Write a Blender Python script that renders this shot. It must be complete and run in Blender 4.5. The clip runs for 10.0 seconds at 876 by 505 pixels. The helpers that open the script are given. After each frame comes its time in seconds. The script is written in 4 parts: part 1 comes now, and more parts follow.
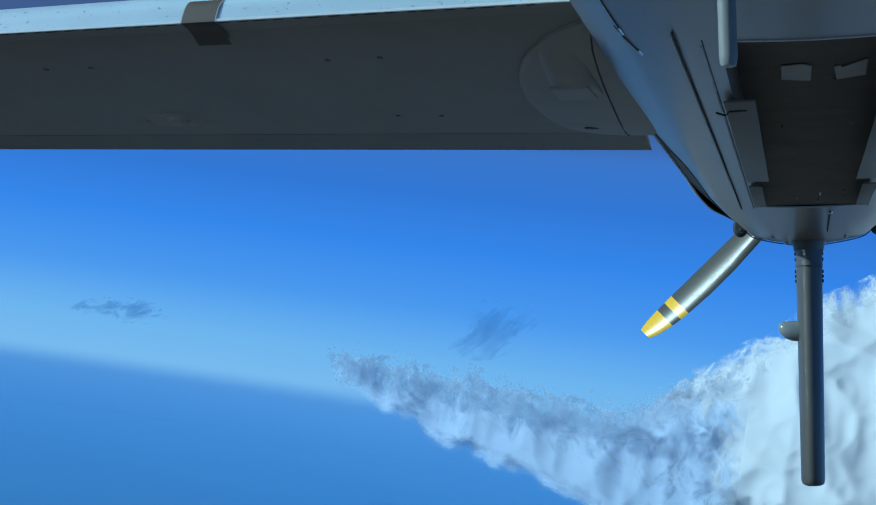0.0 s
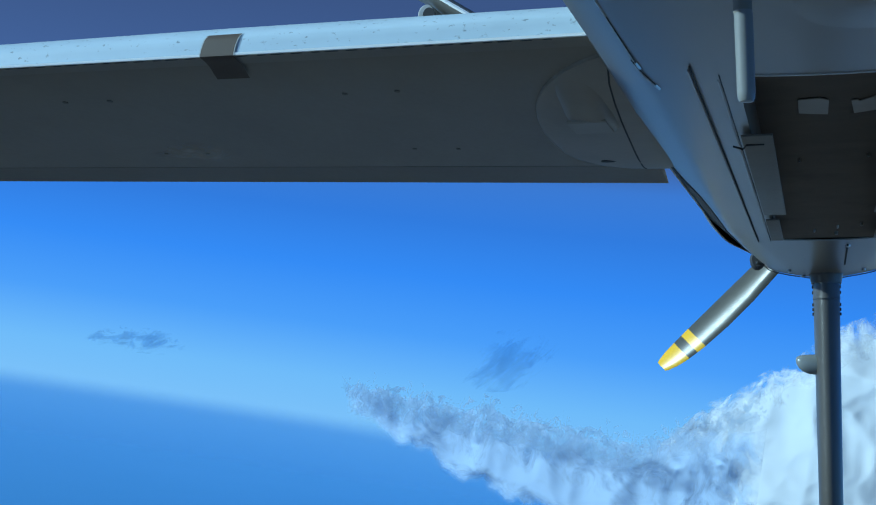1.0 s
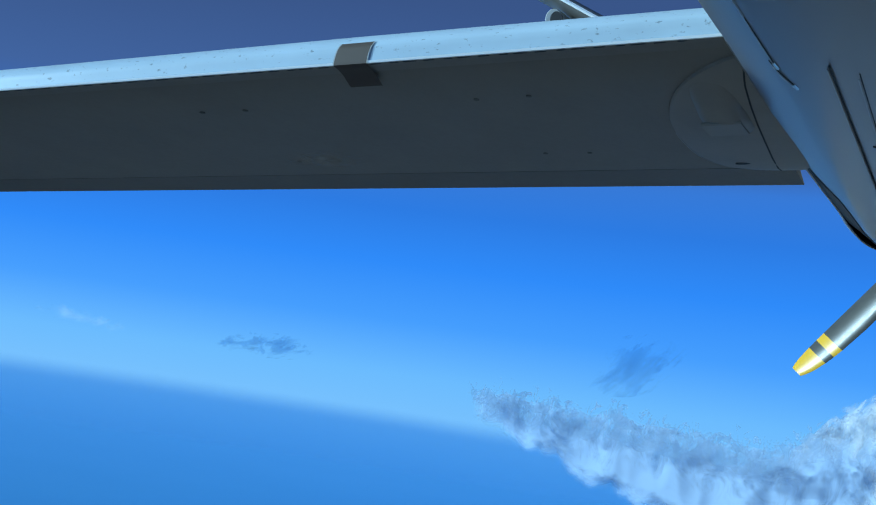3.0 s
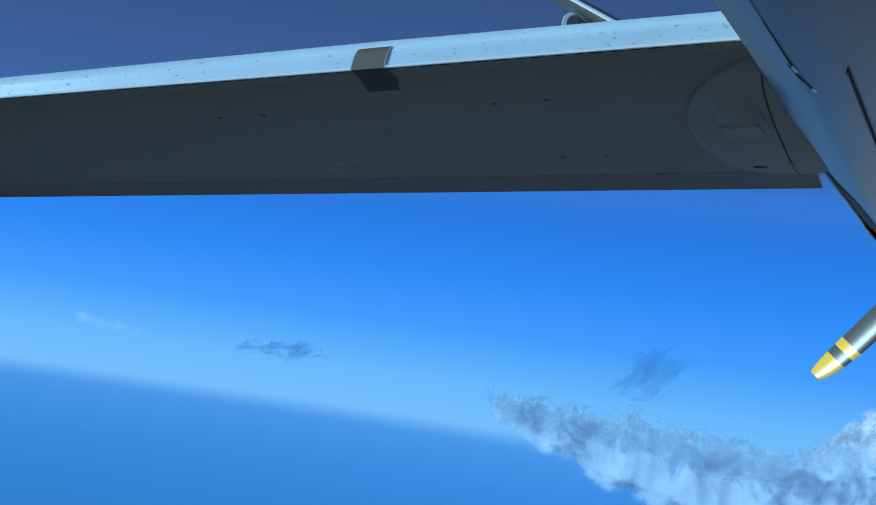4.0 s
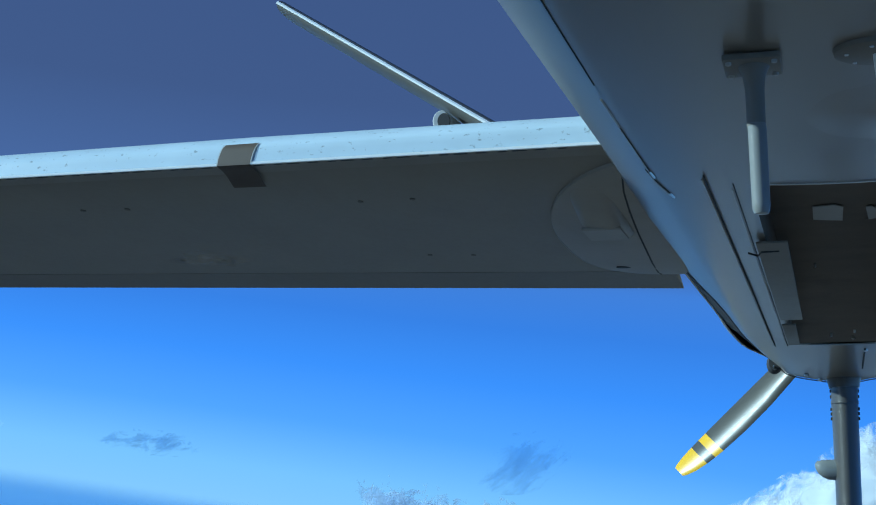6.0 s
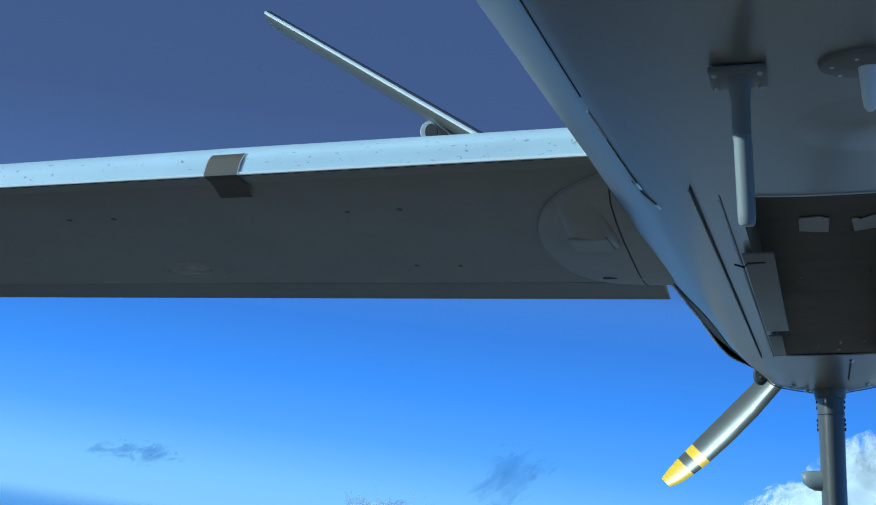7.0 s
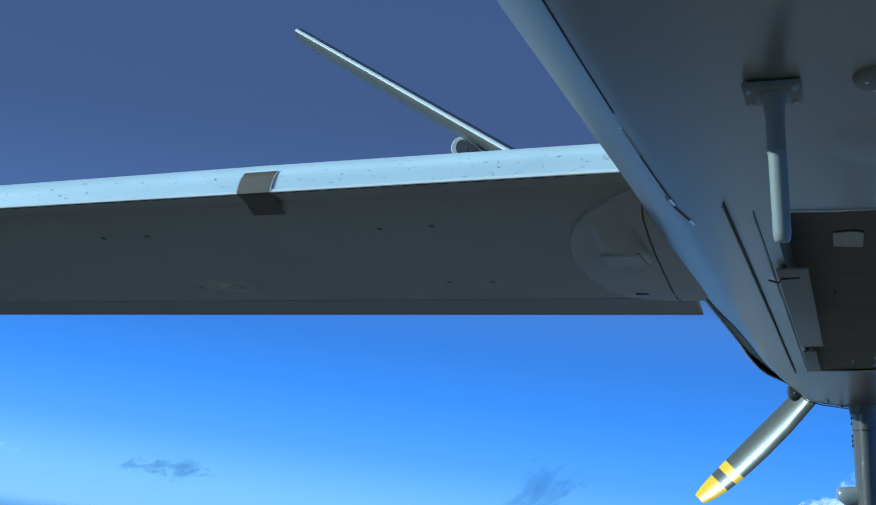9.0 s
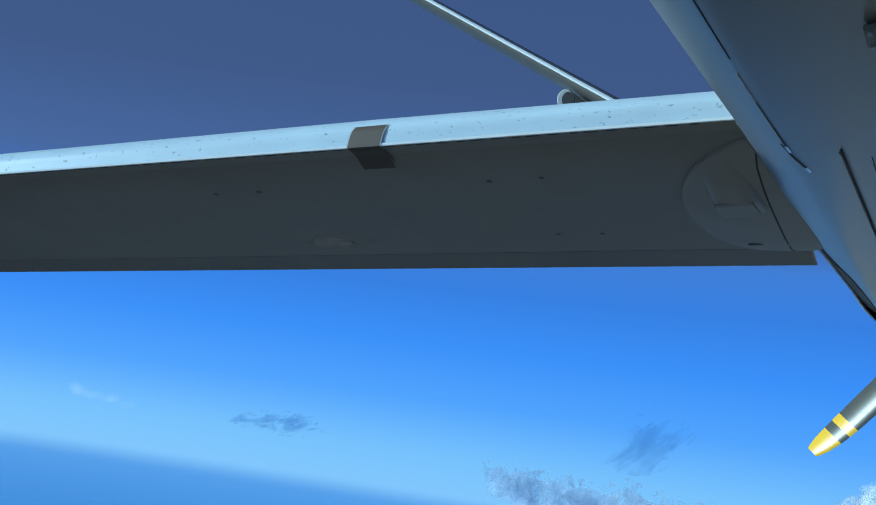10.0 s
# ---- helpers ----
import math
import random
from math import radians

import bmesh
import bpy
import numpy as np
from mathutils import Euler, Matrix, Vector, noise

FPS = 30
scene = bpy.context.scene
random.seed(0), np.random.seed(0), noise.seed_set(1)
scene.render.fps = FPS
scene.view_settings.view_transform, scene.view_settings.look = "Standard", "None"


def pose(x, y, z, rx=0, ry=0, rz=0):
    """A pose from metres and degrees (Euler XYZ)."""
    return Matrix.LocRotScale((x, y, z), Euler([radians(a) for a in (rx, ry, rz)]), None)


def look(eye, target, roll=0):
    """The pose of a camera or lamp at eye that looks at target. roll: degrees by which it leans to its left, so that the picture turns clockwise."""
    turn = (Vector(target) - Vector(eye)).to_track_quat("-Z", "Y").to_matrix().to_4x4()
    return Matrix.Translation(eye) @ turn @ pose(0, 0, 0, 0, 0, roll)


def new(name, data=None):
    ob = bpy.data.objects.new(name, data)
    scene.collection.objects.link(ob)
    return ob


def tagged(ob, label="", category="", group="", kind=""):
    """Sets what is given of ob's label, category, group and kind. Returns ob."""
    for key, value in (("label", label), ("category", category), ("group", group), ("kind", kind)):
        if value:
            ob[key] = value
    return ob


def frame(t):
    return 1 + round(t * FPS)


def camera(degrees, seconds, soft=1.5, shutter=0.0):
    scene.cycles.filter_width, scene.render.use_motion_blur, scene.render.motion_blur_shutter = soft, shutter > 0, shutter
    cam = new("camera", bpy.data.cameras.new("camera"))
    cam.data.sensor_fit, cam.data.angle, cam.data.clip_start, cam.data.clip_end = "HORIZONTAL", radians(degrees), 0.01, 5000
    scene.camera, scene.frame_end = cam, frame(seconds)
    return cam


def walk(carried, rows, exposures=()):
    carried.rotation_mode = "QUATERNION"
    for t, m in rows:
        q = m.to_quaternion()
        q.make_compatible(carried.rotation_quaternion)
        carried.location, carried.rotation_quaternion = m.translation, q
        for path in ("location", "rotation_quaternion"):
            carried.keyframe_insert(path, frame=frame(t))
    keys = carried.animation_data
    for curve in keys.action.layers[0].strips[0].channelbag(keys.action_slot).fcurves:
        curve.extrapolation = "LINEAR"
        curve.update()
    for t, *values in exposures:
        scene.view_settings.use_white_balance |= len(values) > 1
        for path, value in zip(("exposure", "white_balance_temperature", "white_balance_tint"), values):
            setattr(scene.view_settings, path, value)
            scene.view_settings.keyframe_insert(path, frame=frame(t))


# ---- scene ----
import itertools

# A grey unmanned aircraft in a gentle bank over the sea, seen from its own belly turret, looking aft.
# Aircraft axes: x to its starboard side reversed (right of the view), y aft, z up; the turret's pivot is the origin.

# ---- camera ----
UP = Vector((0.151, 0.021, 0.988)).normalized()          # the world's up in the aircraft's axes
BANK = UP.rotation_difference(Vector((0, 0, 1))).to_matrix().to_4x4()
LEVER = pose(0, 0, -0.229)                               # the lens stands ahead of the pivot
ROWS = (
    (0, 14.17, 4.30, -0.00), (0.1, 14.16, 4.44, -0.02), (0.2, 14.04, 4.72, -0.04), (0.3, 14.06, 4.86, -0.07),
    (0.4, 14.06, 5.12, -0.09), (0.5, 14.03, 5.29, -0.11), (0.7, 14.29, 5.49, -0.14), (1, 14.79, 5.55, -0.18),
    (1.2, 15.35, 5.52, -0.22), (1.5, 15.98, 5.59, -0.27), (1.7, 16.59, 5.58, -0.28), (2, 17.27, 5.75, -0.30),
    (2.2, 17.88, 5.77, -0.28), (2.5, 18.79, 5.92, -0.25), (2.7, 19.26, 5.80, -0.25), (3.8, 20.54, 5.73, -0.22),
    (3.9, 20.54, 5.75, -0.22), (4, 20.50, 5.89, -0.22), (4.1, 20.57, 5.91, -0.23), (4.2, 20.42, 6.19, -0.23),
    (4.3, 20.23, 6.44, -0.24), (4.4, 19.57, 7.29, -0.24), (4.5, 19.05, 7.83, -0.25), (4.6, 18.13, 8.61, -0.23),
    (4.7, 17.62, 8.90, -0.21), (4.8, 16.61, 9.25, -0.18), (4.9, 16.38, 9.31, -0.16), (5, 16.18, 9.41, -0.14),
    (5.2, 16.00, 9.37, -0.14), (5.5, 15.68, 9.37, -0.14), (5.7, 15.56, 9.42, -0.15), (6.8, 14.93, 10.04, -0.18),
    (6.9, 14.91, 9.98, -0.19), (7, 14.87, 10.01, -0.19), (7.2, 14.85, 10.09, -0.19), (7.5, 14.78, 10.34, -0.18),
    (7.7, 15.02, 10.54, -0.21), (8, 15.21, 10.95, -0.26), (8.2, 15.49, 10.98, -0.26), (8.5, 15.71, 10.97, -0.25),
    (8.7, 15.92, 10.88, -0.23), (9, 16.11, 10.63, -0.20), (9.1, 16.24, 10.51, -0.20), (9.2, 16.48, 10.25, -0.20),
    (9.3, 16.73, 9.98, -0.21), (9.4, 17.75, 9.30, -0.21), (9.5, 18.30, 9.10, -0.21), (9.6, 19.55, 8.74, -0.23),
    (9.7, 19.91, 8.68, -0.25), (9.8, 20.16, 8.68, -0.27), (9.9, 20.23, 8.71, -0.29), (10, 20.32, 8.81, -0.31))
cam = camera(34.06, 10.0, soft=1.1)
walk(cam, [(t, BANK @ pose(0, 0, 0, 90 + p, r, y) @ LEVER) for t, y, p, r in ROWS], ((0, -0.22, 6300, 10), (0.6, -0.12, 6200, 10), (2.5, -0.10, 5950, 10), (4, -0.16, 5800, 10), (5, -0.04, 6000, 10), (7, 0.10, 6500, 10), (8.3, 0.15, 6500, 10), (9, 0.13, 6500, 10), (10, 0.0, 6400, 10)))

# ---- light ----
SUN_LOCAL = Vector((-0.86, -0.25, 0.43)).normalized()
SUN = (BANK @ SUN_LOCAL).normalized()
sun = new("sun", bpy.data.lights.new("sun", "SUN"))
sun.data.energy, sun.data.angle, sun.data.color = 5.8, radians(0.53), (0.66, 0.93, 1.0)
sun.matrix_world = look((0, 0, 0), -SUN)

world = bpy.data.worlds.new("world")
scene.world = world
world.use_nodes = True
wn, wl = world.node_tree.nodes, world.node_tree.links
wn.clear()
geo = wn.new("ShaderNodeTexCoord")
lift = wn.new("ShaderNodeVectorMath")
lift.operation = "ADD"
lift.inputs[1].default_value = (0, 0, 0.06)               # the horizon seen from high up lies below eye level
sky = wn.new("ShaderNodeTexSky")
sky.sky_type, sky.sun_disc = "NISHITA", False
sky.sun_elevation = math.asin(SUN.z)
sky.sun_rotation = math.atan2(SUN.x, SUN.y)
sky.altitude, sky.air_density, sky.dust_density, sky.ozone_density = 2000, 1.0, 0.6, 3.0
split = wn.new("ShaderNodeSeparateXYZ")
ramp = wn.new("ShaderNodeValToRGB")
dim = wn.new("ShaderNodeVectorMath")
dim.operation = "SCALE"
dim.inputs["Scale"].default_value = 0.10
tint = wn.new("ShaderNodeMix")
tint.data_type = "RGBA"
tint.inputs[0].default_value = 0.94
back = wn.new("ShaderNodeBackground")
back.inputs[1].default_value = 1.0
out = wn.new("ShaderNodeOutputWorld")
wl.new(geo.outputs["Generated"], lift.inputs[0])
wl.new(lift.outputs[0], sky.inputs[0])
wl.new(lift.outputs[0], split.inputs[0])
# ramp tilted sideways so the sky fits above and below the wing in view
lean, swell = wn.new("ShaderNodeMath"), wn.new("ShaderNodeMath")
lean.operation, swell.operation = "MULTIPLY_ADD", "MULTIPLY"
lean.inputs[1].default_value, lean.inputs[2].default_value = -0.32, 1.0
wl.new(split.outputs["X"], lean.inputs[0])
wl.new(lean.outputs[0], swell.inputs[0]), wl.new(split.outputs["Z"], swell.inputs[1])
wl.new(swell.outputs[0], ramp.inputs[0])
# pale horizon haze, clear blue, then dull blue, the step fitted behind the wing
SKY = ((0.013, (0.215, 0.58, 1.0)), (0.044, (0.175, 0.54, 1.0)), (0.085, (0.075, 0.37, 1.0)), (0.130, (0.036, 0.275, 0.96)), (0.172, (0.032, 0.212, 0.77)),
       (0.206, (0.048, 0.208, 0.68)), (0.224, (0.054, 0.145, 0.42)), (0.25, (0.060, 0.130, 0.335)), (0.33, (0.048, 0.095, 0.24)), (1.0, (0.035, 0.07, 0.18)))
for i, (p, c) in enumerate(SKY):
    el = ramp.color_ramp.elements[i] if i < 2 else ramp.color_ramp.elements.new(p)
    el.position, el.color = p, (*c, 1)
wl.new(sky.outputs[0], dim.inputs[0])
wl.new(dim.outputs[0], tint.inputs[6])
wl.new(ramp.outputs[0], tint.inputs[7])
wl.new(tint.outputs[2], back.inputs[0])
wl.new(back.outputs[0], out.inputs[0])


# ---- materials ----
def material(name, colour, rough=0.5, metal=0.0, spread=0.12, scale=6.0, fine=60.0, bump=0.02, dirt=None, dirt_scale=3.0, stretch=(1, 1, 1), sheen=0.06, gloss=0.5, dirt_from=0.56, dirt_fade=0.16):
    """Paint, metal or rubber: two scales of mottling, a fine relief, and patches of grime with a shape of their own."""
    m = bpy.data.materials.new(name)
    m.use_nodes = True
    n, l = m.node_tree.nodes, m.node_tree.links
    b = n["Principled BSDF"]
    b.inputs["Metallic"].default_value, b.inputs["Specular IOR Level"].default_value = metal, gloss
    co = n.new("ShaderNodeTexCoord")
    mp = n.new("ShaderNodeMapping")
    mp.inputs["Scale"].default_value = stretch
    l.new(co.outputs["Object"], mp.inputs[0])
    big, small = n.new("ShaderNodeTexNoise"), n.new("ShaderNodeTexNoise")
    big.inputs["Scale"].default_value, big.inputs["Detail"].default_value = scale, 5
    small.inputs["Scale"].default_value, small.inputs["Detail"].default_value = fine, 3
    l.new(mp.outputs[0], big.inputs["Vector"]), l.new(mp.outputs[0], small.inputs["Vector"])
    mix = n.new("ShaderNodeMix")
    mix.data_type = "RGBA"
    lo = [c * (1 - spread) for c in colour]
    hi = [min(1, c * (1 + spread)) for c in colour]
    mix.inputs[6].default_value, mix.inputs[7].default_value = (*lo, 1), (*hi, 1)
    l.new(big.outputs[0], mix.inputs[0])
    last = mix.outputs[2]
    if dirt:
        d = n.new("ShaderNodeTexNoise")
        d.inputs["Scale"].default_value, d.inputs["Detail"].default_value = dirt_scale, 7
        l.new(mp.outputs[0], d.inputs["Vector"])
        r = n.new("ShaderNodeMapRange")
        r.inputs[1].default_value, r.inputs[2].default_value, r.inputs[4].default_value = dirt_from, min(0.9, dirt_from + dirt_fade), 0.6
        l.new(d.outputs[0], r.inputs[0])
        dm = n.new("ShaderNodeMix")
        dm.data_type = "RGBA"
        dm.inputs[7].default_value = (*dirt, 1)
        l.new(last, dm.inputs[6]), l.new(r.outputs[0], dm.inputs[0])
        last = dm.outputs[2]
    l.new(last, b.inputs["Base Color"])
    rr = n.new("ShaderNodeMapRange")
    rr.inputs[3].default_value, rr.inputs[4].default_value = max(0.02, rough - sheen), min(1, rough + sheen)
    l.new(small.outputs[0], rr.inputs[0]), l.new(rr.outputs[0], b.inputs["Roughness"])
    bp = n.new("ShaderNodeBump")
    bp.inputs["Strength"].default_value, bp.inputs["Distance"].default_value = 0.3, bump * 0.003
    l.new(small.outputs[0], bp.inputs["Height"]), l.new(bp.outputs[0], b.inputs["Normal"])
    return m


GREY = (0.190, 0.166, 0.137)
paint = material("grey_paint", GREY, 0.28, bump=0.0005, dirt=(0.152, 0.133, 0.110), dirt_scale=1.6, stretch=(1, 0.25, 1), sheen=0.004, gloss=0.80, dirt_from=0.48)
wing_paint = material("wing_grey_paint", (0.272, 0.249, 0.212), 0.5, bump=0.008, gloss=0.3, dirt=(0.236, 0.216, 0.184), dirt_scale=1.6, stretch=(1, 0.5, 1))
# wing grey darkened: the flap's shade is put into its paint
shaded_flap_paint = material("flap_shaded_grey", (0.215, 0.197, 0.168), 0.5, bump=0.008, gloss=0.3, dirt=(0.180, 0.165, 0.142), dirt_scale=1.6, stretch=(1, 0.5, 1))
fairing_paint = material("fairing_grey_paint", (0.335, 0.306, 0.262), 0.5, gloss=0.35, bump=0.008, dirt=(0.285, 0.261, 0.224), dirt_scale=4)
lit_plate_grey = material("plate_lit_face_grey", (0.345, 0.318, 0.274), 0.5, gloss=0.35)
antenna_grey = material("antenna_base_grey", (0.195, 0.178, 0.155), 0.5, gloss=0.3)
tail_grey = material("tail_grey_paint", (0.165, 0.165, 0.152), 0.5, stretch=(0.5, 1, 1), dirt=(0.14, 0.14, 0.13))
strip_metal = material("pale_leading_edge", (0.52, 0.67, 0.76), 0.36, 0.05, 0.16, 7, 120, 0.01, dirt=(0.10, 0.15, 0.18), dirt_scale=95, stretch=(0.7, 1, 1), dirt_from=0.63, dirt_fade=0.07, sheen=0.03)
lit_edge_white = material("painted_lit_edge", (0.90, 0.95, 0.95), 0.3, spread=0.04)
cuff_rubber = material("brown_grey_tape", (0.085, 0.062, 0.047), 0.55, spread=0.15)
# also paints the shade in the outlet's gap, the slot and the fairing's mouth
seam_shade_dark = material("dark_sealant_and_shade", (0.03, 0.032, 0.035), 0.7)
hole_grey = material("shaded_hole_grey", (0.16, 0.14, 0.118), 0.7)
bay_dark = material("brown_bay_lining", (0.155, 0.125, 0.098), 0.85, spread=0.2, scale=7, dirt=(0.105, 0.086, 0.068), dirt_scale=5)
bay_metal = material("dull_bay_metal", (0.42, 0.41, 0.39), 0.6, 0.0, 0.2)
bolt_metal = material("bright_fastener", (0.6, 0.6, 0.58), 0.3, 1.0)
white_plastic = material("white_antenna_cover", (0.84, 0.84, 0.82), 0.4, spread=0.04)
blade_grey = material("worn_blade_grey", (0.075, 0.075, 0.066), 0.33, 0.0, 0.15, 12, 40, bump=0.004, dirt=(0.06, 0.06, 0.055), dirt_scale=8, gloss=0.3)
sunlit_rod_grey = material("painted_sunlit_rod", (0.225, 0.23, 0.22), 0.3, spread=0.06, gloss=0.4)
blade_yellow = material("yellow_blade_band", (0.75, 0.43, 0.03), 0.33, spread=0.08, bump=0.004, gloss=0.3)
# paints highlights along panel, bay, lip, root and tape edges
edge_grey = material("pale_edge_grey", (0.46, 0.48, 0.48), 0.4, spread=0.2, scale=20)
fin_grey = material("fin_grey_paint", (0.078, 0.072, 0.064), 0.34, stretch=(1, 1, 0.3), dirt=(0.055, 0.051, 0.046), gloss=0.6)
lamp_glass = material("smoked_lamp_cover", (0.20, 0.22, 0.22), 0.12)


def sea_material():
    m = bpy.data.materials.new("blue_sea")
    m.use_nodes = True
    n, l = m.node_tree.nodes, m.node_tree.links
    b = n["Principled BSDF"]
    co = n.new("ShaderNodeTexCoord")
    a, w = n.new("ShaderNodeTexNoise"), n.new("ShaderNodeTexNoise")
    a.inputs["Scale"].default_value, a.inputs["Detail"].default_value = 0.004, 4
    w.inputs["Scale"].default_value, w.inputs["Detail"].default_value = 0.12, 5
    l.new(co.outputs["Object"], a.inputs["Vector"]), l.new(co.outputs["Object"], w.inputs["Vector"])
    mix = n.new("ShaderNodeMix")
    mix.data_type = "RGBA"
    mix.inputs[6].default_value, mix.inputs[7].default_value = (0.065, 0.470, 0.94, 1), (0.08, 0.51, 1.0, 1)
    l.new(a.outputs[0], mix.inputs[0]), l.new(mix.outputs[2], b.inputs["Base Color"])
    b.inputs["Roughness"].default_value = 0.16
    b.inputs["IOR"].default_value = 3.0
    bp = n.new("ShaderNodeBump")
    bp.inputs["Strength"].default_value, bp.inputs["Distance"].default_value = 0.15, 0.4
    l.new(w.outputs[0], bp.inputs["Height"]), l.new(bp.outputs[0], b.inputs["Normal"])
    # haze is put in as alpha: far water fades into the sky
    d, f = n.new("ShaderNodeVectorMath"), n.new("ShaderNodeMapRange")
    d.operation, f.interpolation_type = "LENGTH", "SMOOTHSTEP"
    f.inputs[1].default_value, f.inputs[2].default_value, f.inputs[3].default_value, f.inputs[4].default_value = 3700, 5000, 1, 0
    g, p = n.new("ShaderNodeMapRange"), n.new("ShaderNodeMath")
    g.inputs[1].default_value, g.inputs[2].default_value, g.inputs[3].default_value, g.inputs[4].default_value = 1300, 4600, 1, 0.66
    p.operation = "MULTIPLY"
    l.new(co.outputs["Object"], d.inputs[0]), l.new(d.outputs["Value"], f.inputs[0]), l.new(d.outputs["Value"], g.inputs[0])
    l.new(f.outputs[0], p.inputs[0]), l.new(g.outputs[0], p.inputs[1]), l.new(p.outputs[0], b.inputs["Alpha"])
    return m


def bounce_material(name, colour, cover, scale, most=1.0, depth=10.0, stretch=(1.0, 1.0, 1.0), soft=0.12):
    """A scattering skin for the unseen bounce sheet, torn open by noise."""
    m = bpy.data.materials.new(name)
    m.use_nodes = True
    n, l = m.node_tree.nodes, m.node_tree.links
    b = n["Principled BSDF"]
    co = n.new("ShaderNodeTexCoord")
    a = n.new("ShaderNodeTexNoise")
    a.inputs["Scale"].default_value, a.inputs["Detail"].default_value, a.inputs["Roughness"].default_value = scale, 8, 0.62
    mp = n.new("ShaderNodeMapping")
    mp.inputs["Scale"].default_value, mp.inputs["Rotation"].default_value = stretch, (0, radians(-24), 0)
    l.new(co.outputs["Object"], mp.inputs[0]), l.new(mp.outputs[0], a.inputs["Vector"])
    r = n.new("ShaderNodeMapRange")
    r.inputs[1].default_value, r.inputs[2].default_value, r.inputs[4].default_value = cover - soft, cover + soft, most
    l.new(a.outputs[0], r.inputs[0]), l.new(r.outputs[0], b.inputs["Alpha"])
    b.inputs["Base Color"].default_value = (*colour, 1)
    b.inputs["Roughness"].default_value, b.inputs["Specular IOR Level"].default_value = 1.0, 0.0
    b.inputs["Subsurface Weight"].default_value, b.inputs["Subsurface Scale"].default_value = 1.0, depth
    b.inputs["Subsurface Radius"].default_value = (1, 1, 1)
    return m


def vapour_material(name, colour, top, foot, most=1.0, seep=0.25, lean=-35, detail=6, rough=0.6, swirl=1.2):
    """Cloud that thins out towards its rims: UV holds the metres from the upper and from the lower rim.
    top and foot: metres over which the rim is torn, how raggedly, grain per metre, its stretch, softness."""
    m = bpy.data.materials.new(name)
    m.use_nodes = True
    n, l = m.node_tree.nodes, m.node_tree.links
    n.remove(n["Principled BSDF"])
    co, uv, sep = n.new("ShaderNodeTexCoord"), n.new("ShaderNodeUVMap"), n.new("ShaderNodeSeparateXYZ")
    uv.uv_map = "rim"
    l.new(uv.outputs[0], sep.inputs[0])
    alphas = []
    for axis, (width, ragged, grain, stretch, soft) in (("X", top), ("Y", foot)):
        mp, a = n.new("ShaderNodeMapping"), n.new("ShaderNodeTexNoise")
        mp.vector_type = "TEXTURE"
        mp.inputs["Rotation"].default_value, mp.inputs["Scale"].default_value = (0, radians(lean), 0), stretch
        a.inputs["Scale"].default_value, a.inputs["Detail"].default_value, a.inputs["Roughness"].default_value = grain, detail, rough
        a.inputs["Distortion"].default_value = swirl
        l.new(co.outputs["Object"], mp.inputs[0]), l.new(mp.outputs[0], a.inputs["Vector"])
        d, g, r = n.new("ShaderNodeMath"), n.new("ShaderNodeMath"), n.new("ShaderNodeMapRange")
        d.operation = "DIVIDE"
        d.inputs[1].default_value = width
        g.operation = "MULTIPLY_ADD"
        g.inputs[1].default_value = ragged
        l.new(sep.outputs[axis], d.inputs[0]), l.new(a.outputs[0], g.inputs[0]), l.new(d.outputs[0], g.inputs[2])
        r.interpolation_type = "SMOOTHSTEP"
        r.inputs[1].default_value, r.inputs[2].default_value = ragged * 0.6 - soft, ragged * 0.6 + soft
        l.new(g.outputs[0], r.inputs[0])
        alphas.append(r.outputs[0])
    both, cap = n.new("ShaderNodeMath"), n.new("ShaderNodeMath")
    both.operation = cap.operation = "MULTIPLY"
    cap.inputs[1].default_value = most
    l.new(alphas[0], both.inputs[0]), l.new(alphas[1], both.inputs[1]), l.new(both.outputs[0], cap.inputs[0])
    d, t, tr = n.new("ShaderNodeBsdfDiffuse"), n.new("ShaderNodeBsdfTranslucent"), n.new("ShaderNodeBsdfTransparent")
    d.inputs[0].default_value = t.inputs[0].default_value = (*colour, 1)
    body, mix = n.new("ShaderNodeMixShader"), n.new("ShaderNodeMixShader")
    body.inputs[0].default_value = seep
    l.new(d.outputs[0], body.inputs[1]), l.new(t.outputs[0], body.inputs[2])
    l.new(cap.outputs[0], mix.inputs[0]), l.new(tr.outputs[0], mix.inputs[1]), l.new(body.outputs[0], mix.inputs[2])
    l.new(mix.outputs[0], n["Material Output"].inputs[0])
    return m


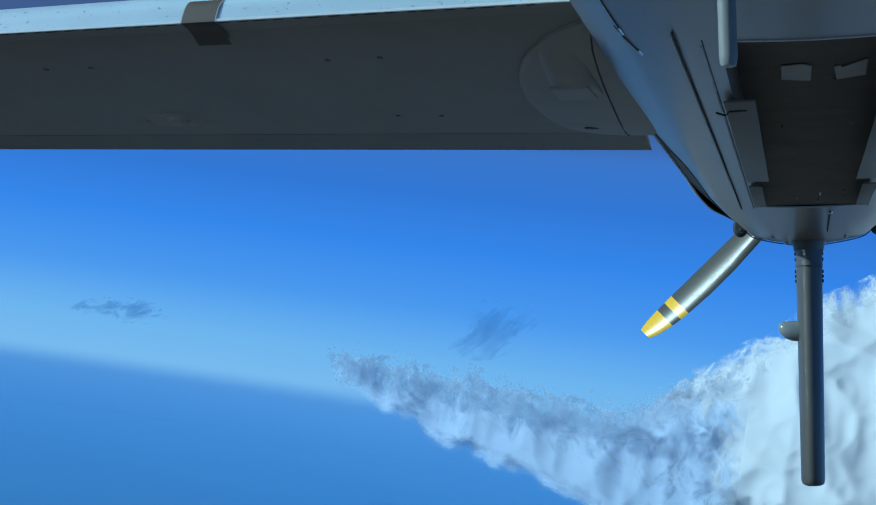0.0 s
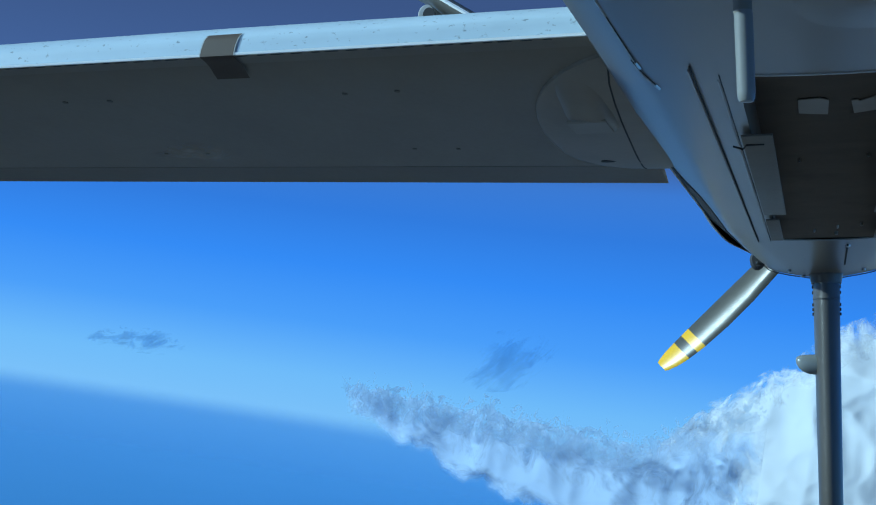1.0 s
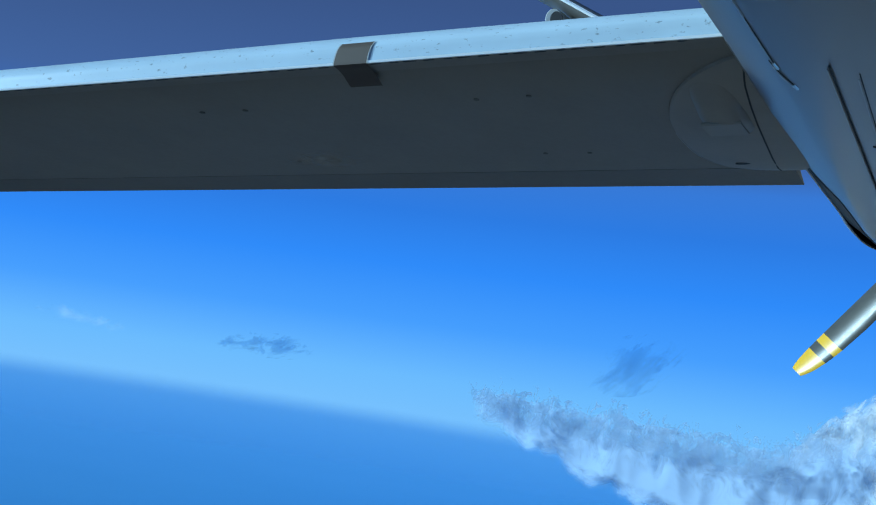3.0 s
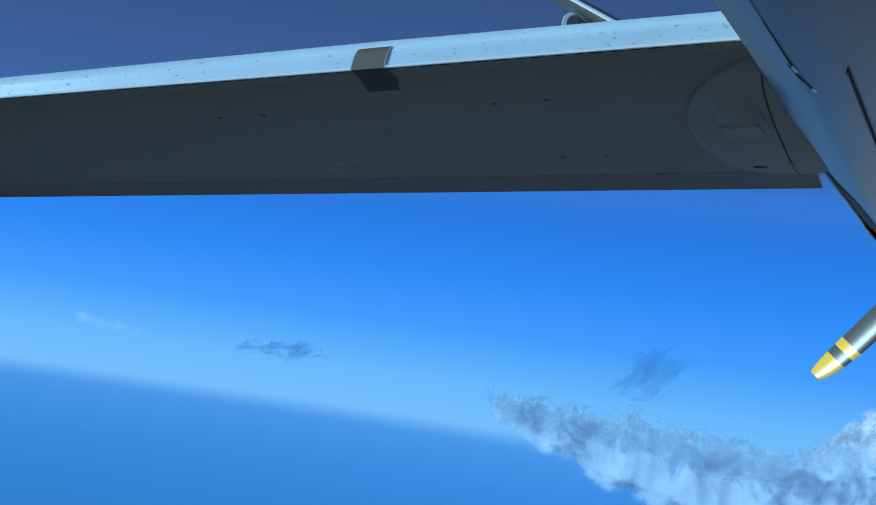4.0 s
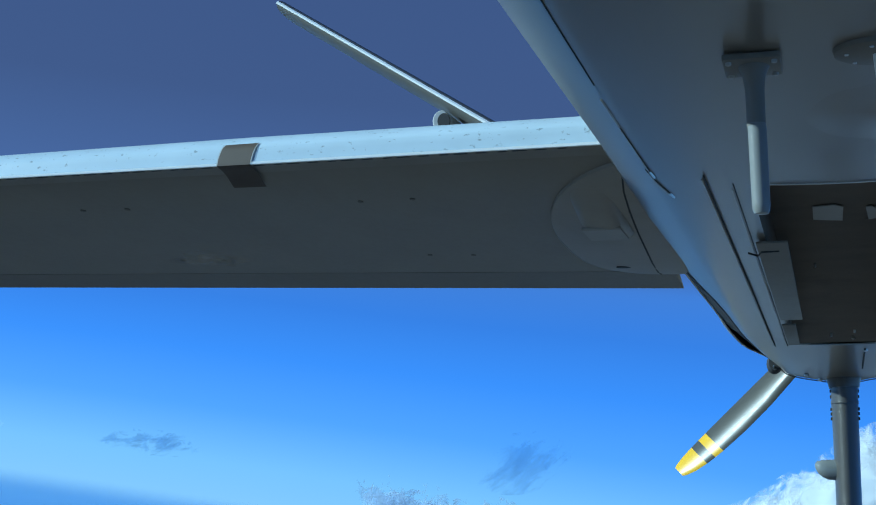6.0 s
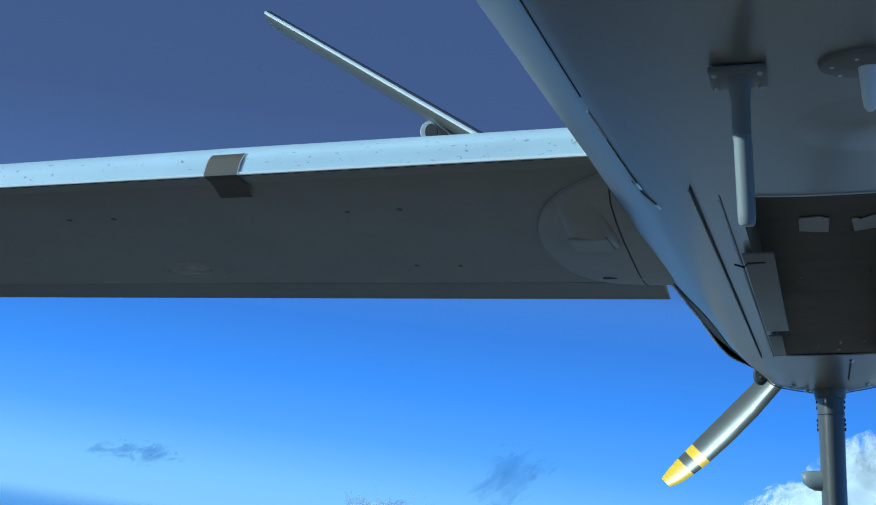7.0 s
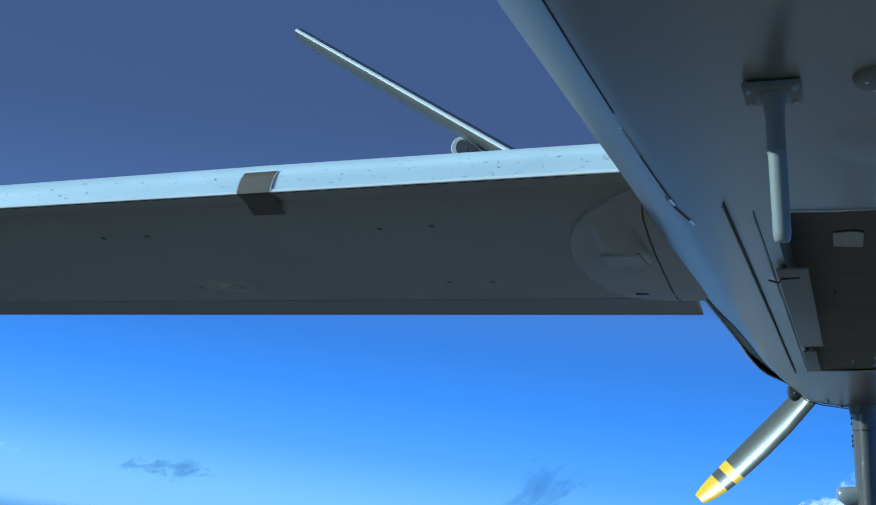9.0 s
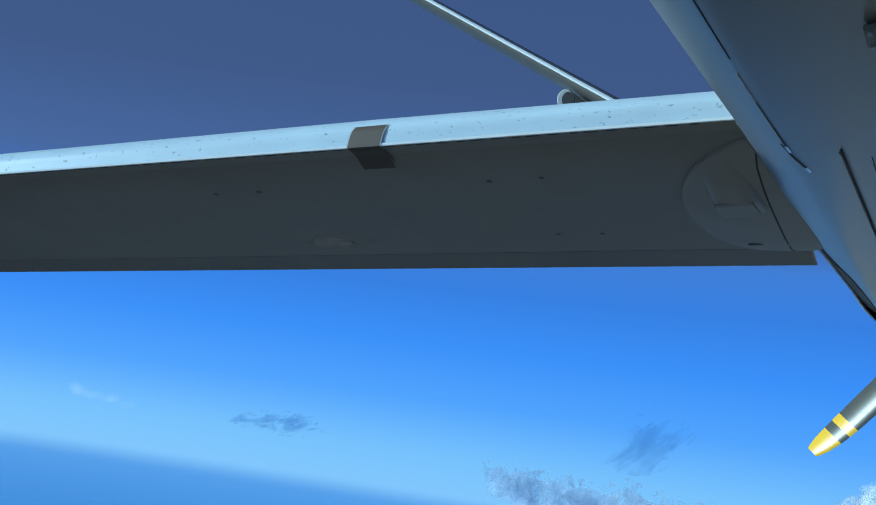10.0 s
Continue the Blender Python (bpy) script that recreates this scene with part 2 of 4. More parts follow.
def scuff_material(name, colour):
    """Paint rubbed pale: streaks that fade out towards the rim of the scuff."""
    m = material(name, colour, 0.5, spread=0.2, scale=14)
    n, l = m.node_tree.nodes, m.node_tree.links
    co, mp, le, a, r, k = (n.new("ShaderNode" + t) for t in ("TexCoord", "Mapping", "VectorMath", "TexNoise", "MapRange", "Math"))
    mp.inputs["Location"].default_value, mp.inputs["Scale"].default_value = (-1, -1, 0), (2, 2, 0)
    le.operation, k.operation = "LENGTH", "MULTIPLY"
    a.inputs["Scale"].default_value, a.inputs["Detail"].default_value = 3.0, 5
    r.interpolation_type = "SMOOTHSTEP"
    r.inputs[1].default_value, r.inputs[2].default_value, r.inputs[3].default_value, r.inputs[4].default_value = 0.0, 1.0, 0.85, 0.0
    l.new(co.outputs["Generated"], mp.inputs[0]), l.new(mp.outputs[0], le.inputs[0]), l.new(mp.outputs[0], a.inputs["Vector"])
    l.new(le.outputs["Value"], r.inputs[0]), l.new(r.outputs[0], k.inputs[0]), l.new(a.outputs[0], k.inputs[1])
    l.new(k.outputs[0], n["Principled BSDF"].inputs["Alpha"])
    return m


patch_grey = scuff_material("rubbed_pale_paint", (0.62, 0.56, 0.48))
sea_blue = sea_material()
# grey-brown tuned for the light that the unseen sheet throws up
bounce_deck = bounce_material("bounce_deck_grey", (0.215, 0.188, 0.163), 0.38, 0.03, 1.0, 35)
cumulus_vapour = vapour_material("cumulus_vapour", (0.62, 0.67, 0.71), (14, 7, 0.045, (1, 1, 1), 0.9), (12, 3, 0.04, (1, 1, 1), 0.8))
bank_vapour = vapour_material("grey_cloud_vapour", (0.45, 0.59, 0.76), (18, 5, 0.06, (1, 1, 1.5), 1.2), (7, 2.2, 0.035, (1, 1, 1), 0.7), 0.94)
# the fringe's slightly shadier tone than the bank's is put into its colour
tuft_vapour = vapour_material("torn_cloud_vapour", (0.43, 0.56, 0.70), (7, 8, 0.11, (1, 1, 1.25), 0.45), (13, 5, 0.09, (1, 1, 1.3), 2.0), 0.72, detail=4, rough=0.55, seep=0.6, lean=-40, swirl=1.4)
flat_vapour = vapour_material("flat_wisp_vapour", (0.05, 0.17, 0.40), (9, 8, 0.04, (0.8, 1, 2.8), 0.7), (9, 7, 0.03, (0.8, 1, 2.8), 0.8), 0.36, lean=76, detail=4, rough=0.5)
wisp_vapour = vapour_material("dark_wisp_vapour", (0.05, 0.17, 0.40), (22, 10, 0.022, (0.7, 1, 2.0), 0.8), (22, 9, 0.018, (0.8, 1, 1.8), 0.9), 0.28, lean=45, detail=4, rough=0.52)
streak_vapour = vapour_material("pale_streak_vapour", (0.60, 0.70, 0.78), (6, 6, 0.03, (1, 1, 3), 0.9), (6, 5, 0.02, (1, 1, 3), 0.9), 0.30, lean=82)


# ---- helpers ----
def mesh_of(name, bm, mat, smooth=True):
    bmesh.ops.recalc_face_normals(bm, faces=bm.faces)
    me = bpy.data.meshes.new(name)
    bm.to_mesh(me)
    bm.free()
    for p in me.polygons:
        p.use_smooth = smooth
    for k in (mat if isinstance(mat, (list, tuple)) else (mat,)):
        me.materials.append(k)
    return me


def part(name, bm, mat, parent, label="", smooth=True, sharp=35):
    """One mesh object under a thing or under one of its parts, in the same axes."""
    ob = new(name, mesh_of(name, bm, mat, smooth))
    if smooth:
        ob.data.set_sharp_from_angle(angle=radians(sharp))
    ob.parent = parent
    return tagged(ob, label)


def loft(bm, rings, closed=True, cap=True, skip=None):
    """Skin over rings of equal length."""
    rows = [[bm.verts.new(p) for p in ring] for ring in rings]
    n = len(rows[0])
    for i in range(len(rows) - 1):
        for j in range(n if closed else n - 1):
            if skip and skip(i, j):
                continue
            k = (j + 1) % n
            bm.faces.new((rows[i][j], rows[i][k], rows[i + 1][k], rows[i + 1][j]))
    if cap and closed:
        bm.faces.new(rows[0]), bm.faces.new(rows[-1][::-1])
    return rows


def box(bm, x0, x1, y0, y1, z0, z1, bevel=0.0):
    v = [bm.verts.new((x, y, z)) for x in (x0, x1) for y in (y0, y1) for z in (z0, z1)]
    fs = [bm.faces.new([v[i] for i in f]) for f in ((0, 1, 3, 2), (4, 6, 7, 5), (0, 4, 5, 1), (2, 3, 7, 6), (0, 2, 6, 4), (1, 5, 7, 3))]
    if bevel:
        es = {e for f in fs for e in f.edges}
        bmesh.ops.bevel(bm, geom=list(es), offset=bevel, segments=2, affect="EDGES", profile=0.6)


def tube(bm, stations, n=20, axis="z"):
    """A turned body: stations of (centre x, y, z, radius a, radius b) along one axis."""
    rings = []
    for x, y, z, a, b in stations:
        ring = []
        for i in range(n):
            c, s = math.cos(math.tau * i / n), math.sin(math.tau * i / n)
            ring.append((x + a * c, y + b * s, z) if axis == "z" else (x + a * c, y, z + b * s) if axis == "y" else (x, y + a * c, z + b * s))
        rings.append(ring)
    loft(bm, rings)


def lerp(table, x):
    return [float(np.interp(x, [r[0] for r in table], [r[k] for r in table])) for k in range(1, len(table[0]))]


# ---- sea ----
bm = bmesh.new()
SEA_Z, SEA_R = -222.0, 5050.0
rings = [[(r * math.sin(math.tau * i / 180), r * math.cos(math.tau * i / 180), SEA_Z) for i in range(180)] for r in (40, 150, 400, 900, 1600, 2500, 3500, 4500, SEA_R)]
loft(bm, rings)
for f in list(bm.faces):
    if len(f.verts) > 4 and f.calc_center_median().length > 0 and abs(f.verts[0].co.xy.length - SEA_R) < 1:
        bm.faces.remove(f)
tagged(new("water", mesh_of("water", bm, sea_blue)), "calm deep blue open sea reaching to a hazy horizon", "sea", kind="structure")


# ---- clouds ----
def cloud(name, mat, label, span, rims, y, layers, gap, cell, relief, seed=0, over=8.0, parent=None, blunt=0.5, slant=0.0):
    """A far cloud: a few billowing skins of vapour behind each other, between an upper and a lower rim."""
    vs, fs, rim = [], [], []
    nx = int((span[1] - span[0]) / cell)
    for k in range(layers):
        o = len(vs)
        nz = 0
        for i in range(nx + 1):
            x = span[0] + (span[1] - span[0]) * i / nx
            foot, top = rims(x)
            nz = nz or max(6, int((max(rims(q)[1] - rims(q)[0] for q in np.linspace(*span, 30)) + 2 * over) / cell))
            for j in range(nz + 1):
                z = foot - over + (top - foot + 2 * over) * j / nz
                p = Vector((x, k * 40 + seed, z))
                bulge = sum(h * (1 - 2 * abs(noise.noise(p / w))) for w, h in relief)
                far = y + k * gap - bulge - 0.55 * (x - span[0]) + 0.35 * (z - foot)      # slanted to catch the sun, rescaled to keep its outline in view
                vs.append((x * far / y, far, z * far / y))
                side = min((x - span[0] - slant * (top - z)) * blunt, (span[1] - x) * 0.5)
                rim.append((min(side, top + 2.5 * k - z), min(side, z - foot + 2.5 * k)))
        for i in range(nx):
            for j in range(nz):
                a = o + i * (nz + 1) + j
                fs.append((a, a + nz + 1, a + nz + 2, a + 1))
    me = bpy.data.meshes.new(name)
    me.from_pydata(vs, [], fs)
    me.polygons.foreach_set("use_smooth", [True] * len(fs))
    uv = me.uv_layers.new(name="rim")
    uv.data.foreach_set("uv", [c for f in fs for v in f for c in rim[v]])
    me.materials.append(mat)
    ob = new(name, me)
    ob.parent = parent
    return tagged(ob, label, "" if parent else "cloud")


TOPS = ((-365, -26), (-330, -25), (-250, -25), (-170, -30), (-125, -32), (-95, -16), (-60, 3), (-24, 33), (10, 63), (50, 84), (120, 103), (260, 124))
FOOT = ((-365, -34), (-330, -46), (-300, -54), (-260, -66), (-200, -84), (-150, -98), (-100, -125), (260, -150))


def bank_rims(x):
    x -= 15
    return lerp(FOOT, x)[0] + 9 - 19 * abs(noise.noise((x * 0.022, 2, 0))) - 5 * abs(noise.noise((x * 0.06, 4, 0))), lerp(TOPS, x)[0] - 8 + 4 * noise.noise((x * 0.05, 0, 0)) - max(0, x + 100) * 0.4


def tower_rims(x):
    left = max(0, -70 - x)
    return lerp(FOOT, x)[0] - 20 + left * 0.8, lerp(TOPS, x)[0] + 8 * noise.noise((x * 0.03, 9, 0)) - left * 0.6


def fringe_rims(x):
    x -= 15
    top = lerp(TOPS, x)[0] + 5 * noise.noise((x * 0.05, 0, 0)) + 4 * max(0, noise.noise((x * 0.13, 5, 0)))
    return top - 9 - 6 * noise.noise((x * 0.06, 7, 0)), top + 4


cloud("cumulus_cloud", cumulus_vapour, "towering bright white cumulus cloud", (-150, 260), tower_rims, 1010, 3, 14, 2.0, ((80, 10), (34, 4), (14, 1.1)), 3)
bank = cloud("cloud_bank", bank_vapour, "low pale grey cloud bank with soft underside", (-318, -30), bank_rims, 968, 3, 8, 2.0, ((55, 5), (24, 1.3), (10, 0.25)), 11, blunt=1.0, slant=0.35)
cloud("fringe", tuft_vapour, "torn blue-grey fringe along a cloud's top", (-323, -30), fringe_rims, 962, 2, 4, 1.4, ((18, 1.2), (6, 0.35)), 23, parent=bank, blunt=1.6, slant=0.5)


def blot(cx, cz, w, h, tilt):
    """Rims of a small torn wisp."""
    def rims(x):
        u = (x - cx) / w
        mid, half = cz + tilt * u, h * max(0.02, 1 - u * u) ** 0.7
        return mid - half, mid + half
    return rims


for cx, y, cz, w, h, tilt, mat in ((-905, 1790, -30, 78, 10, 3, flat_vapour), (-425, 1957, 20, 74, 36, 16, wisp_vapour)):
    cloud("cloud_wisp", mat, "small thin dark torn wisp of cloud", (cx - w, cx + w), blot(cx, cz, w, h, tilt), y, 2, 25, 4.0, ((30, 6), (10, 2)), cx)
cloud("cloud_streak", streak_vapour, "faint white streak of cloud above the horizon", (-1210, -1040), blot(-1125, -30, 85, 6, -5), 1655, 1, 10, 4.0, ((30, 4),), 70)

# an unseen sheet below the aircraft, added to bounce neutral light onto its underside
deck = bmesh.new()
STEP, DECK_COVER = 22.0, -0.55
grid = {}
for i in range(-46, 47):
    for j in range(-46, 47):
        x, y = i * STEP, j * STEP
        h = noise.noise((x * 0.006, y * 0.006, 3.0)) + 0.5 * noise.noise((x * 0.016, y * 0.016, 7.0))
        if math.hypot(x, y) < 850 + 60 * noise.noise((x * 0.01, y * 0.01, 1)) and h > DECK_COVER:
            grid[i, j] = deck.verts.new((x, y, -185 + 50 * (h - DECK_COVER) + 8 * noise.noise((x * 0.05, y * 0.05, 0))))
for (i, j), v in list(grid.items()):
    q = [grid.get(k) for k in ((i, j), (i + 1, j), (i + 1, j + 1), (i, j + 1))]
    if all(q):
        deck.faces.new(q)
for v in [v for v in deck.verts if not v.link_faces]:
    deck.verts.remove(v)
tagged(new("bounce_field", mesh_of("bounce_field", deck, bounce_deck)), "unseen grey-brown sheet added below the aircraft to bounce light", "cloud", kind="stuff")

# ---- aircraft ----
drone = tagged(new("drone"), "grey unmanned aircraft in flight with long straight wings", "aircraft")
drone.matrix_world = BANK

# stations: y, half width, belly z, widest z, top z, half width of the flat belly
BODY = ((-1.7, 0.05, 1.02, 1.07, 1.12, 0.02), (-1.55, 0.20, 0.90, 1.05, 1.25, 0.10), (-1.2, 0.36, 0.79, 0.98, 1.45, 0.18), (-0.6, 0.48, 0.71, 0.90, 1.62, 0.25),
        (0.2, 0.54, 0.68, 0.84, 1.70, 0.29), (1.2, 0.545, 0.67, 0.82, 1.72, 0.30), (2.2, 0.543, 0.675, 0.82, 1.71, 0.30), (3.25, 0.533, 0.68, 0.82, 1.70, 0.30), (5.0, 0.538, 0.69, 0.82, 1.68, 0.30),
        (6.7, 0.522, 0.69, 0.84, 1.66, 0.30), (7.4, 0.50, 0.67, 0.88, 1.66, 0.24), (8.2, 0.47, 0.64, 0.95, 1.66, 0.13))
BAY = (3.25, 6.70, 0.21)


def curve_points(y):
    """The body's lower corner, a flattened side panel with rounded edges, from the edge of the belly to the widest line."""
    w, zb, zw, zt, fl = lerp(BODY, y)
    theta = [radians(v) for v in np.interp(np.linspace(0, 1, 25), (0, 0.3, 0.9, 1), (0, 28.7, 70, 90))]
    hc = float(np.interp(y, (5.0, 8.2), (0.028, 0.062))) * min(1, w / 0.5)
    flat = ((0.0, fl, zb + 0.014), (0.3, fl + 0.48 * (w - fl), zb + 0.014 + hc * 0.6), (0.9, w - 0.012, zw - 0.035), (1.0, w, zw))
    table = []
    for i, q in enumerate(theta):
        x, z = lerp(flat, i / 24)
        table.append((i / 24, 0.6 * x + 0.4 * (fl + (w - fl) * math.sin(q)), 0.6 * z + 0.4 * (zb + 0.014 + (zw - zb - 0.014) * (1 - math.cos(q)))))
    return table


def half_section(y):
    w, zb, zw, zt, fl = lerp(BODY, y)
    pts = [(fl * k, zb + 0.014 * k * k) for k in (0, 0.2333, 0.4667, 0.7, 0.85, 1)]
    cp = curve_points(y)
    for a in np.linspace(0, 1, 17)[1:]:
        pts.append(tuple(lerp(cp, a)))
    for i in range(1, 13):
        a = i / 12 * math.pi / 2
        pts.append((w * math.cos(a) ** 0.8, zw + (zt - zw) * math.sin(a)))
    return pts


def ring_at(y):
    h = half_section(y)
    return [(x, y, z) for x, z in h] + [(-x, y, z) for x, z in h[-2:0:-1]]


ys = sorted({r[0] for r in BODY} | {2.2, 2.8, 4.02, 4.5, 5.65, 6.2, 7.0, 7.8} | {-1.4, -0.9, -0.2})
rings = [ring_at(y) for y in ys]
N = len(rings[0])
bm = bmesh.new()
bay_cols = {0, 1, 2, N - 1, N - 2, N - 3}
loft(bm, rings, skip=lambda i, j: BAY[0] <= ys[i] < BAY[1] - 0.01 and j in bay_cols)
bm.faces.ensure_lookup_table()
fuselage = part("fuselage", bm, paint, drone, "matt grey painted fuselage with rounded belly", sharp=16)

# tail cone behind the body, up to the propeller's hub
bm = bmesh.new()
tail_rings = []
for y, k in ((8.2, 0.985), (8.3, 0.90), (8.42, 0.70), (8.5, 0.48)):
    w, zb, zw, zt, fl = lerp(BODY, 8.2)
    tail_rings.append([(x * k, y, 1.18 + (z - 1.18) * k) for x, _, z in ring_at(8.2)])
loft(bm, tail_rings)
part("tail_cone", bm, paint, fuselage)

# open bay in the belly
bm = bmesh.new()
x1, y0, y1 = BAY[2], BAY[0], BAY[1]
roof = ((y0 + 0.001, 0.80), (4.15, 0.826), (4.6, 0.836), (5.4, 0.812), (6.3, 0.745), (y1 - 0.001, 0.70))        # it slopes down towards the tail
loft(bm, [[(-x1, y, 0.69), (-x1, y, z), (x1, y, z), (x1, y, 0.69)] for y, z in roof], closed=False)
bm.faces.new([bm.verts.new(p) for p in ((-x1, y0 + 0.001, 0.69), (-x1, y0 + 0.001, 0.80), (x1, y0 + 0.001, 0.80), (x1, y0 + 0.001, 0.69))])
part("bay_lining", bm, bay_dark, fuselage, "dull dark brown open equipment bay", smooth=False)
for s in (-1, 1):
    bm = bmesh.new()
    box(bm, min(s * 0.155, s * 0.235), max(s * 0.155, s * 0.235), 3.93, 5.62, 0.676, 0.682, 0.002)
    part("bay_door_panel", bm, antenna_grey, fuselage)
    bm = bmesh.new()
    box(bm, min(s * 0.185, s * 0.235), max(s * 0.185, s * 0.235), 5.8, 6.55, 0.677, 0.683, 0.002)
    part("bay_door_panel", bm, antenna_grey, fuselage)
    for x, ya, yb in ((0.30, 3.16, 6.8), (0.245, 3.24, 6.78)):
        bm = bmesh.new()
        loft(bm, [[(s * (x - 0.0014), y, half_section(y)[4][1] - 0.0015), (s * (x + 0.0014), y, half_section(y)[4][1] - 0.0015), (s * (x + 0.0014), y, half_section(y)[4][1] + 0.006), (s * (x - 0.0014), y, half_section(y)[4][1] + 0.006)] for y in np.linspace(ya, yb, 8)])
        part("panel_seam", bm, seam_shade_dark, fuselage, smooth=False)

# ---- wing ----
def foil(c):
    yt = 0.46 * (0.2969 * math.sqrt(c) - 0.126 * c - 0.3516 * c * c + 0.2843 * c ** 3 - 0.1015 * c ** 4)
    yc = 0.025 * (2 * 0.4 * c - c * c) / 0.16 if c < 0.4 else 0.025 * (0.2 + 0.8 * c - c * c) / 0.36
    return yc + yt, yc - yt


# stations: distance from the centreline, leading edge y and z, trailing edge y and z
WING = ((0.30, 3.19, 0.818, 5.04, 0.720), (0.55, 3.20, 0.82, 5.00, 0.722), (4.0, 3.39, 0.87, 4.48, 0.776), (9.9, 3.65, 1.02, 4.35, 0.97))
UPPER = [0.82, 0.7, 0.58, 0.46, 0.34, 0.24, 0.16, 0.10, 0.06, 0.035, 0.02, 0.01, 0.005, 0.002, 0.0006]


def foil_ring(x, s, cs_up, cs_low, grow=0.0):
    ly, lz, ty, tz = lerp(WING, x)
    ch = ty - ly
    thin = 1 - 0.12 * max(0, 1.4 - x)                         # the crest sinks towards the root
    pts = []
    for c, up in [(c, 0) for c in cs_up] + [(c, 1) for c in cs_low]:
        h = foil(c)[up] * (thin if up == 0 else 1)
        pts.append((s * x, ly + c * ch - grow * (1 - min(1, c * 12)), lz + (tz - lz) * c + h * ch + (grow if up == 0 else -grow) * min(1, c * 40)))
    return pts


def strip_ring(x, s, pts, grow=0.0, back=True):
    """A section of the leading edge: the front leans forward to a sharp lower lip, then the upper skin."""
    ly, lz, ty, tz = lerp(WING, x)
    k = (ty - ly) / 1.8
    ring = [(s * x, ly + k * y - grow, lz + k * z - (grow if z < -0.037 else 0)) for y, z in pts]
    return ring + (foil_ring(x, s, [0.005, 0.01, 0.02, 0.035, 0.06, 0.09], [], 0.003 + grow) if back else [])


LIP = ((0.07, -0.0440), (0.03, -0.0418), (-0.008, -0.0391), (-0.0105, -0.0378), (-0.0102, -0.0355), (-0.008, -0.024), (-0.006, -0.010), (-0.004, 0.003), (0.0, 0.011))
SPAN = (0.30, 0.55, 0.9, 1.4, 2.0, 2.8, 3.4, 4.0, 5.5, 7.0, 8.5, 9.9)


def build_wing(s):
    bm = bmesh.new()
    loft(bm, [foil_ring(x, s, UPPER + [0.0], UPPER[::-1]) for x in SPAN])
    w = part("wing", bm, wing_paint, drone, "long straight grey wing with pale leading edge")
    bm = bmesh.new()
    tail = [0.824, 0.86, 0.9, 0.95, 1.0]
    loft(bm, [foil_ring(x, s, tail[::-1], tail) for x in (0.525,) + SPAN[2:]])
    part("flap", bm, shaded_flap_paint, w)
    bm = bmesh.new()
    loft(bm, [strip_ring(x, s, LIP[2:]) for x in (0.42,) + SPAN[1:]], closed=False)
    part("leading_edge_strip", bm, strip_metal, w, "pale scuffed leading edge strip")
    bm = bmesh.new()
    loft(bm, [strip_ring(x, s, LIP[:3], 0, False) for x in (0.42,) + SPAN[1:]], closed=False)
    part("lower_lip", bm, wing_paint, w)
    # highlight along the strip's lower edge is painted as a white line
    bm = bmesh.new()
    loft(bm, [strip_ring(x, s, ((-0.006, -0.0405), (-0.0118, -0.0397), (-0.0124, -0.0342)), 0.0008, False) for x in (0.42,) + SPAN[1:]], closed=False)
    part("strip_highlight", bm, lit_edge_white, w, "white line painted as the highlight on the strip's lower edge")
    return w


wing = build_wing(-1)
port_wing = build_wing(1)
# wing enlarged about the lens so its outline in view stays put
WING_SCALE, LENS_CENTRE = 1.09, Vector((0.06, 0.215, 0.035))
for w, s in ((wing, -1), (port_wing, 1)):
    w.location = Vector((s * LENS_CENTRE.x, LENS_CENTRE.y, LENS_CENTRE.z)) * (1 - WING_SCALE)
    w.scale = (WING_SCALE,) * 3
CUFF = ((0.138, -0.0640), (0.11, -0.0585), (0.07, -0.0475), (0.03, -0.0430)) + LIP[2:] + ((0.006, 0.018),)


def cuff_ring(c, pts, grow):
    """A section of the tape, skewed and curved to fit its outline in view."""
    lip = lerp(WING, c)[1] - 0.0391
    return [(x - 0.12 * max(0, y - 3.26) + 4.8 * max(0, z - lip) ** 2, y, z) for x, y, z in strip_ring(c, -1, pts, grow, False)]


bm = bmesh.new()
loft(bm, [cuff_ring(c, CUFF, 0.0032) for c in (1.345, 1.375, 1.405, 1.43)], closed=False)
part("leading_edge_cuff", bm, cuff_rubber, wing, "dark brown tape cuff")
# sun glint on the tape's two edges is painted as pale strips
for c in (1.3435, 1.4315):
    bm = bmesh.new()
    loft(bm, [cuff_ring(c + d, CUFF[5:], 0.0034) for d in (-0.0011, 0.0011)], closed=False)
    part("cuff_edge", bm, edge_grey, wing, "tape edge with its sun glint painted pale")

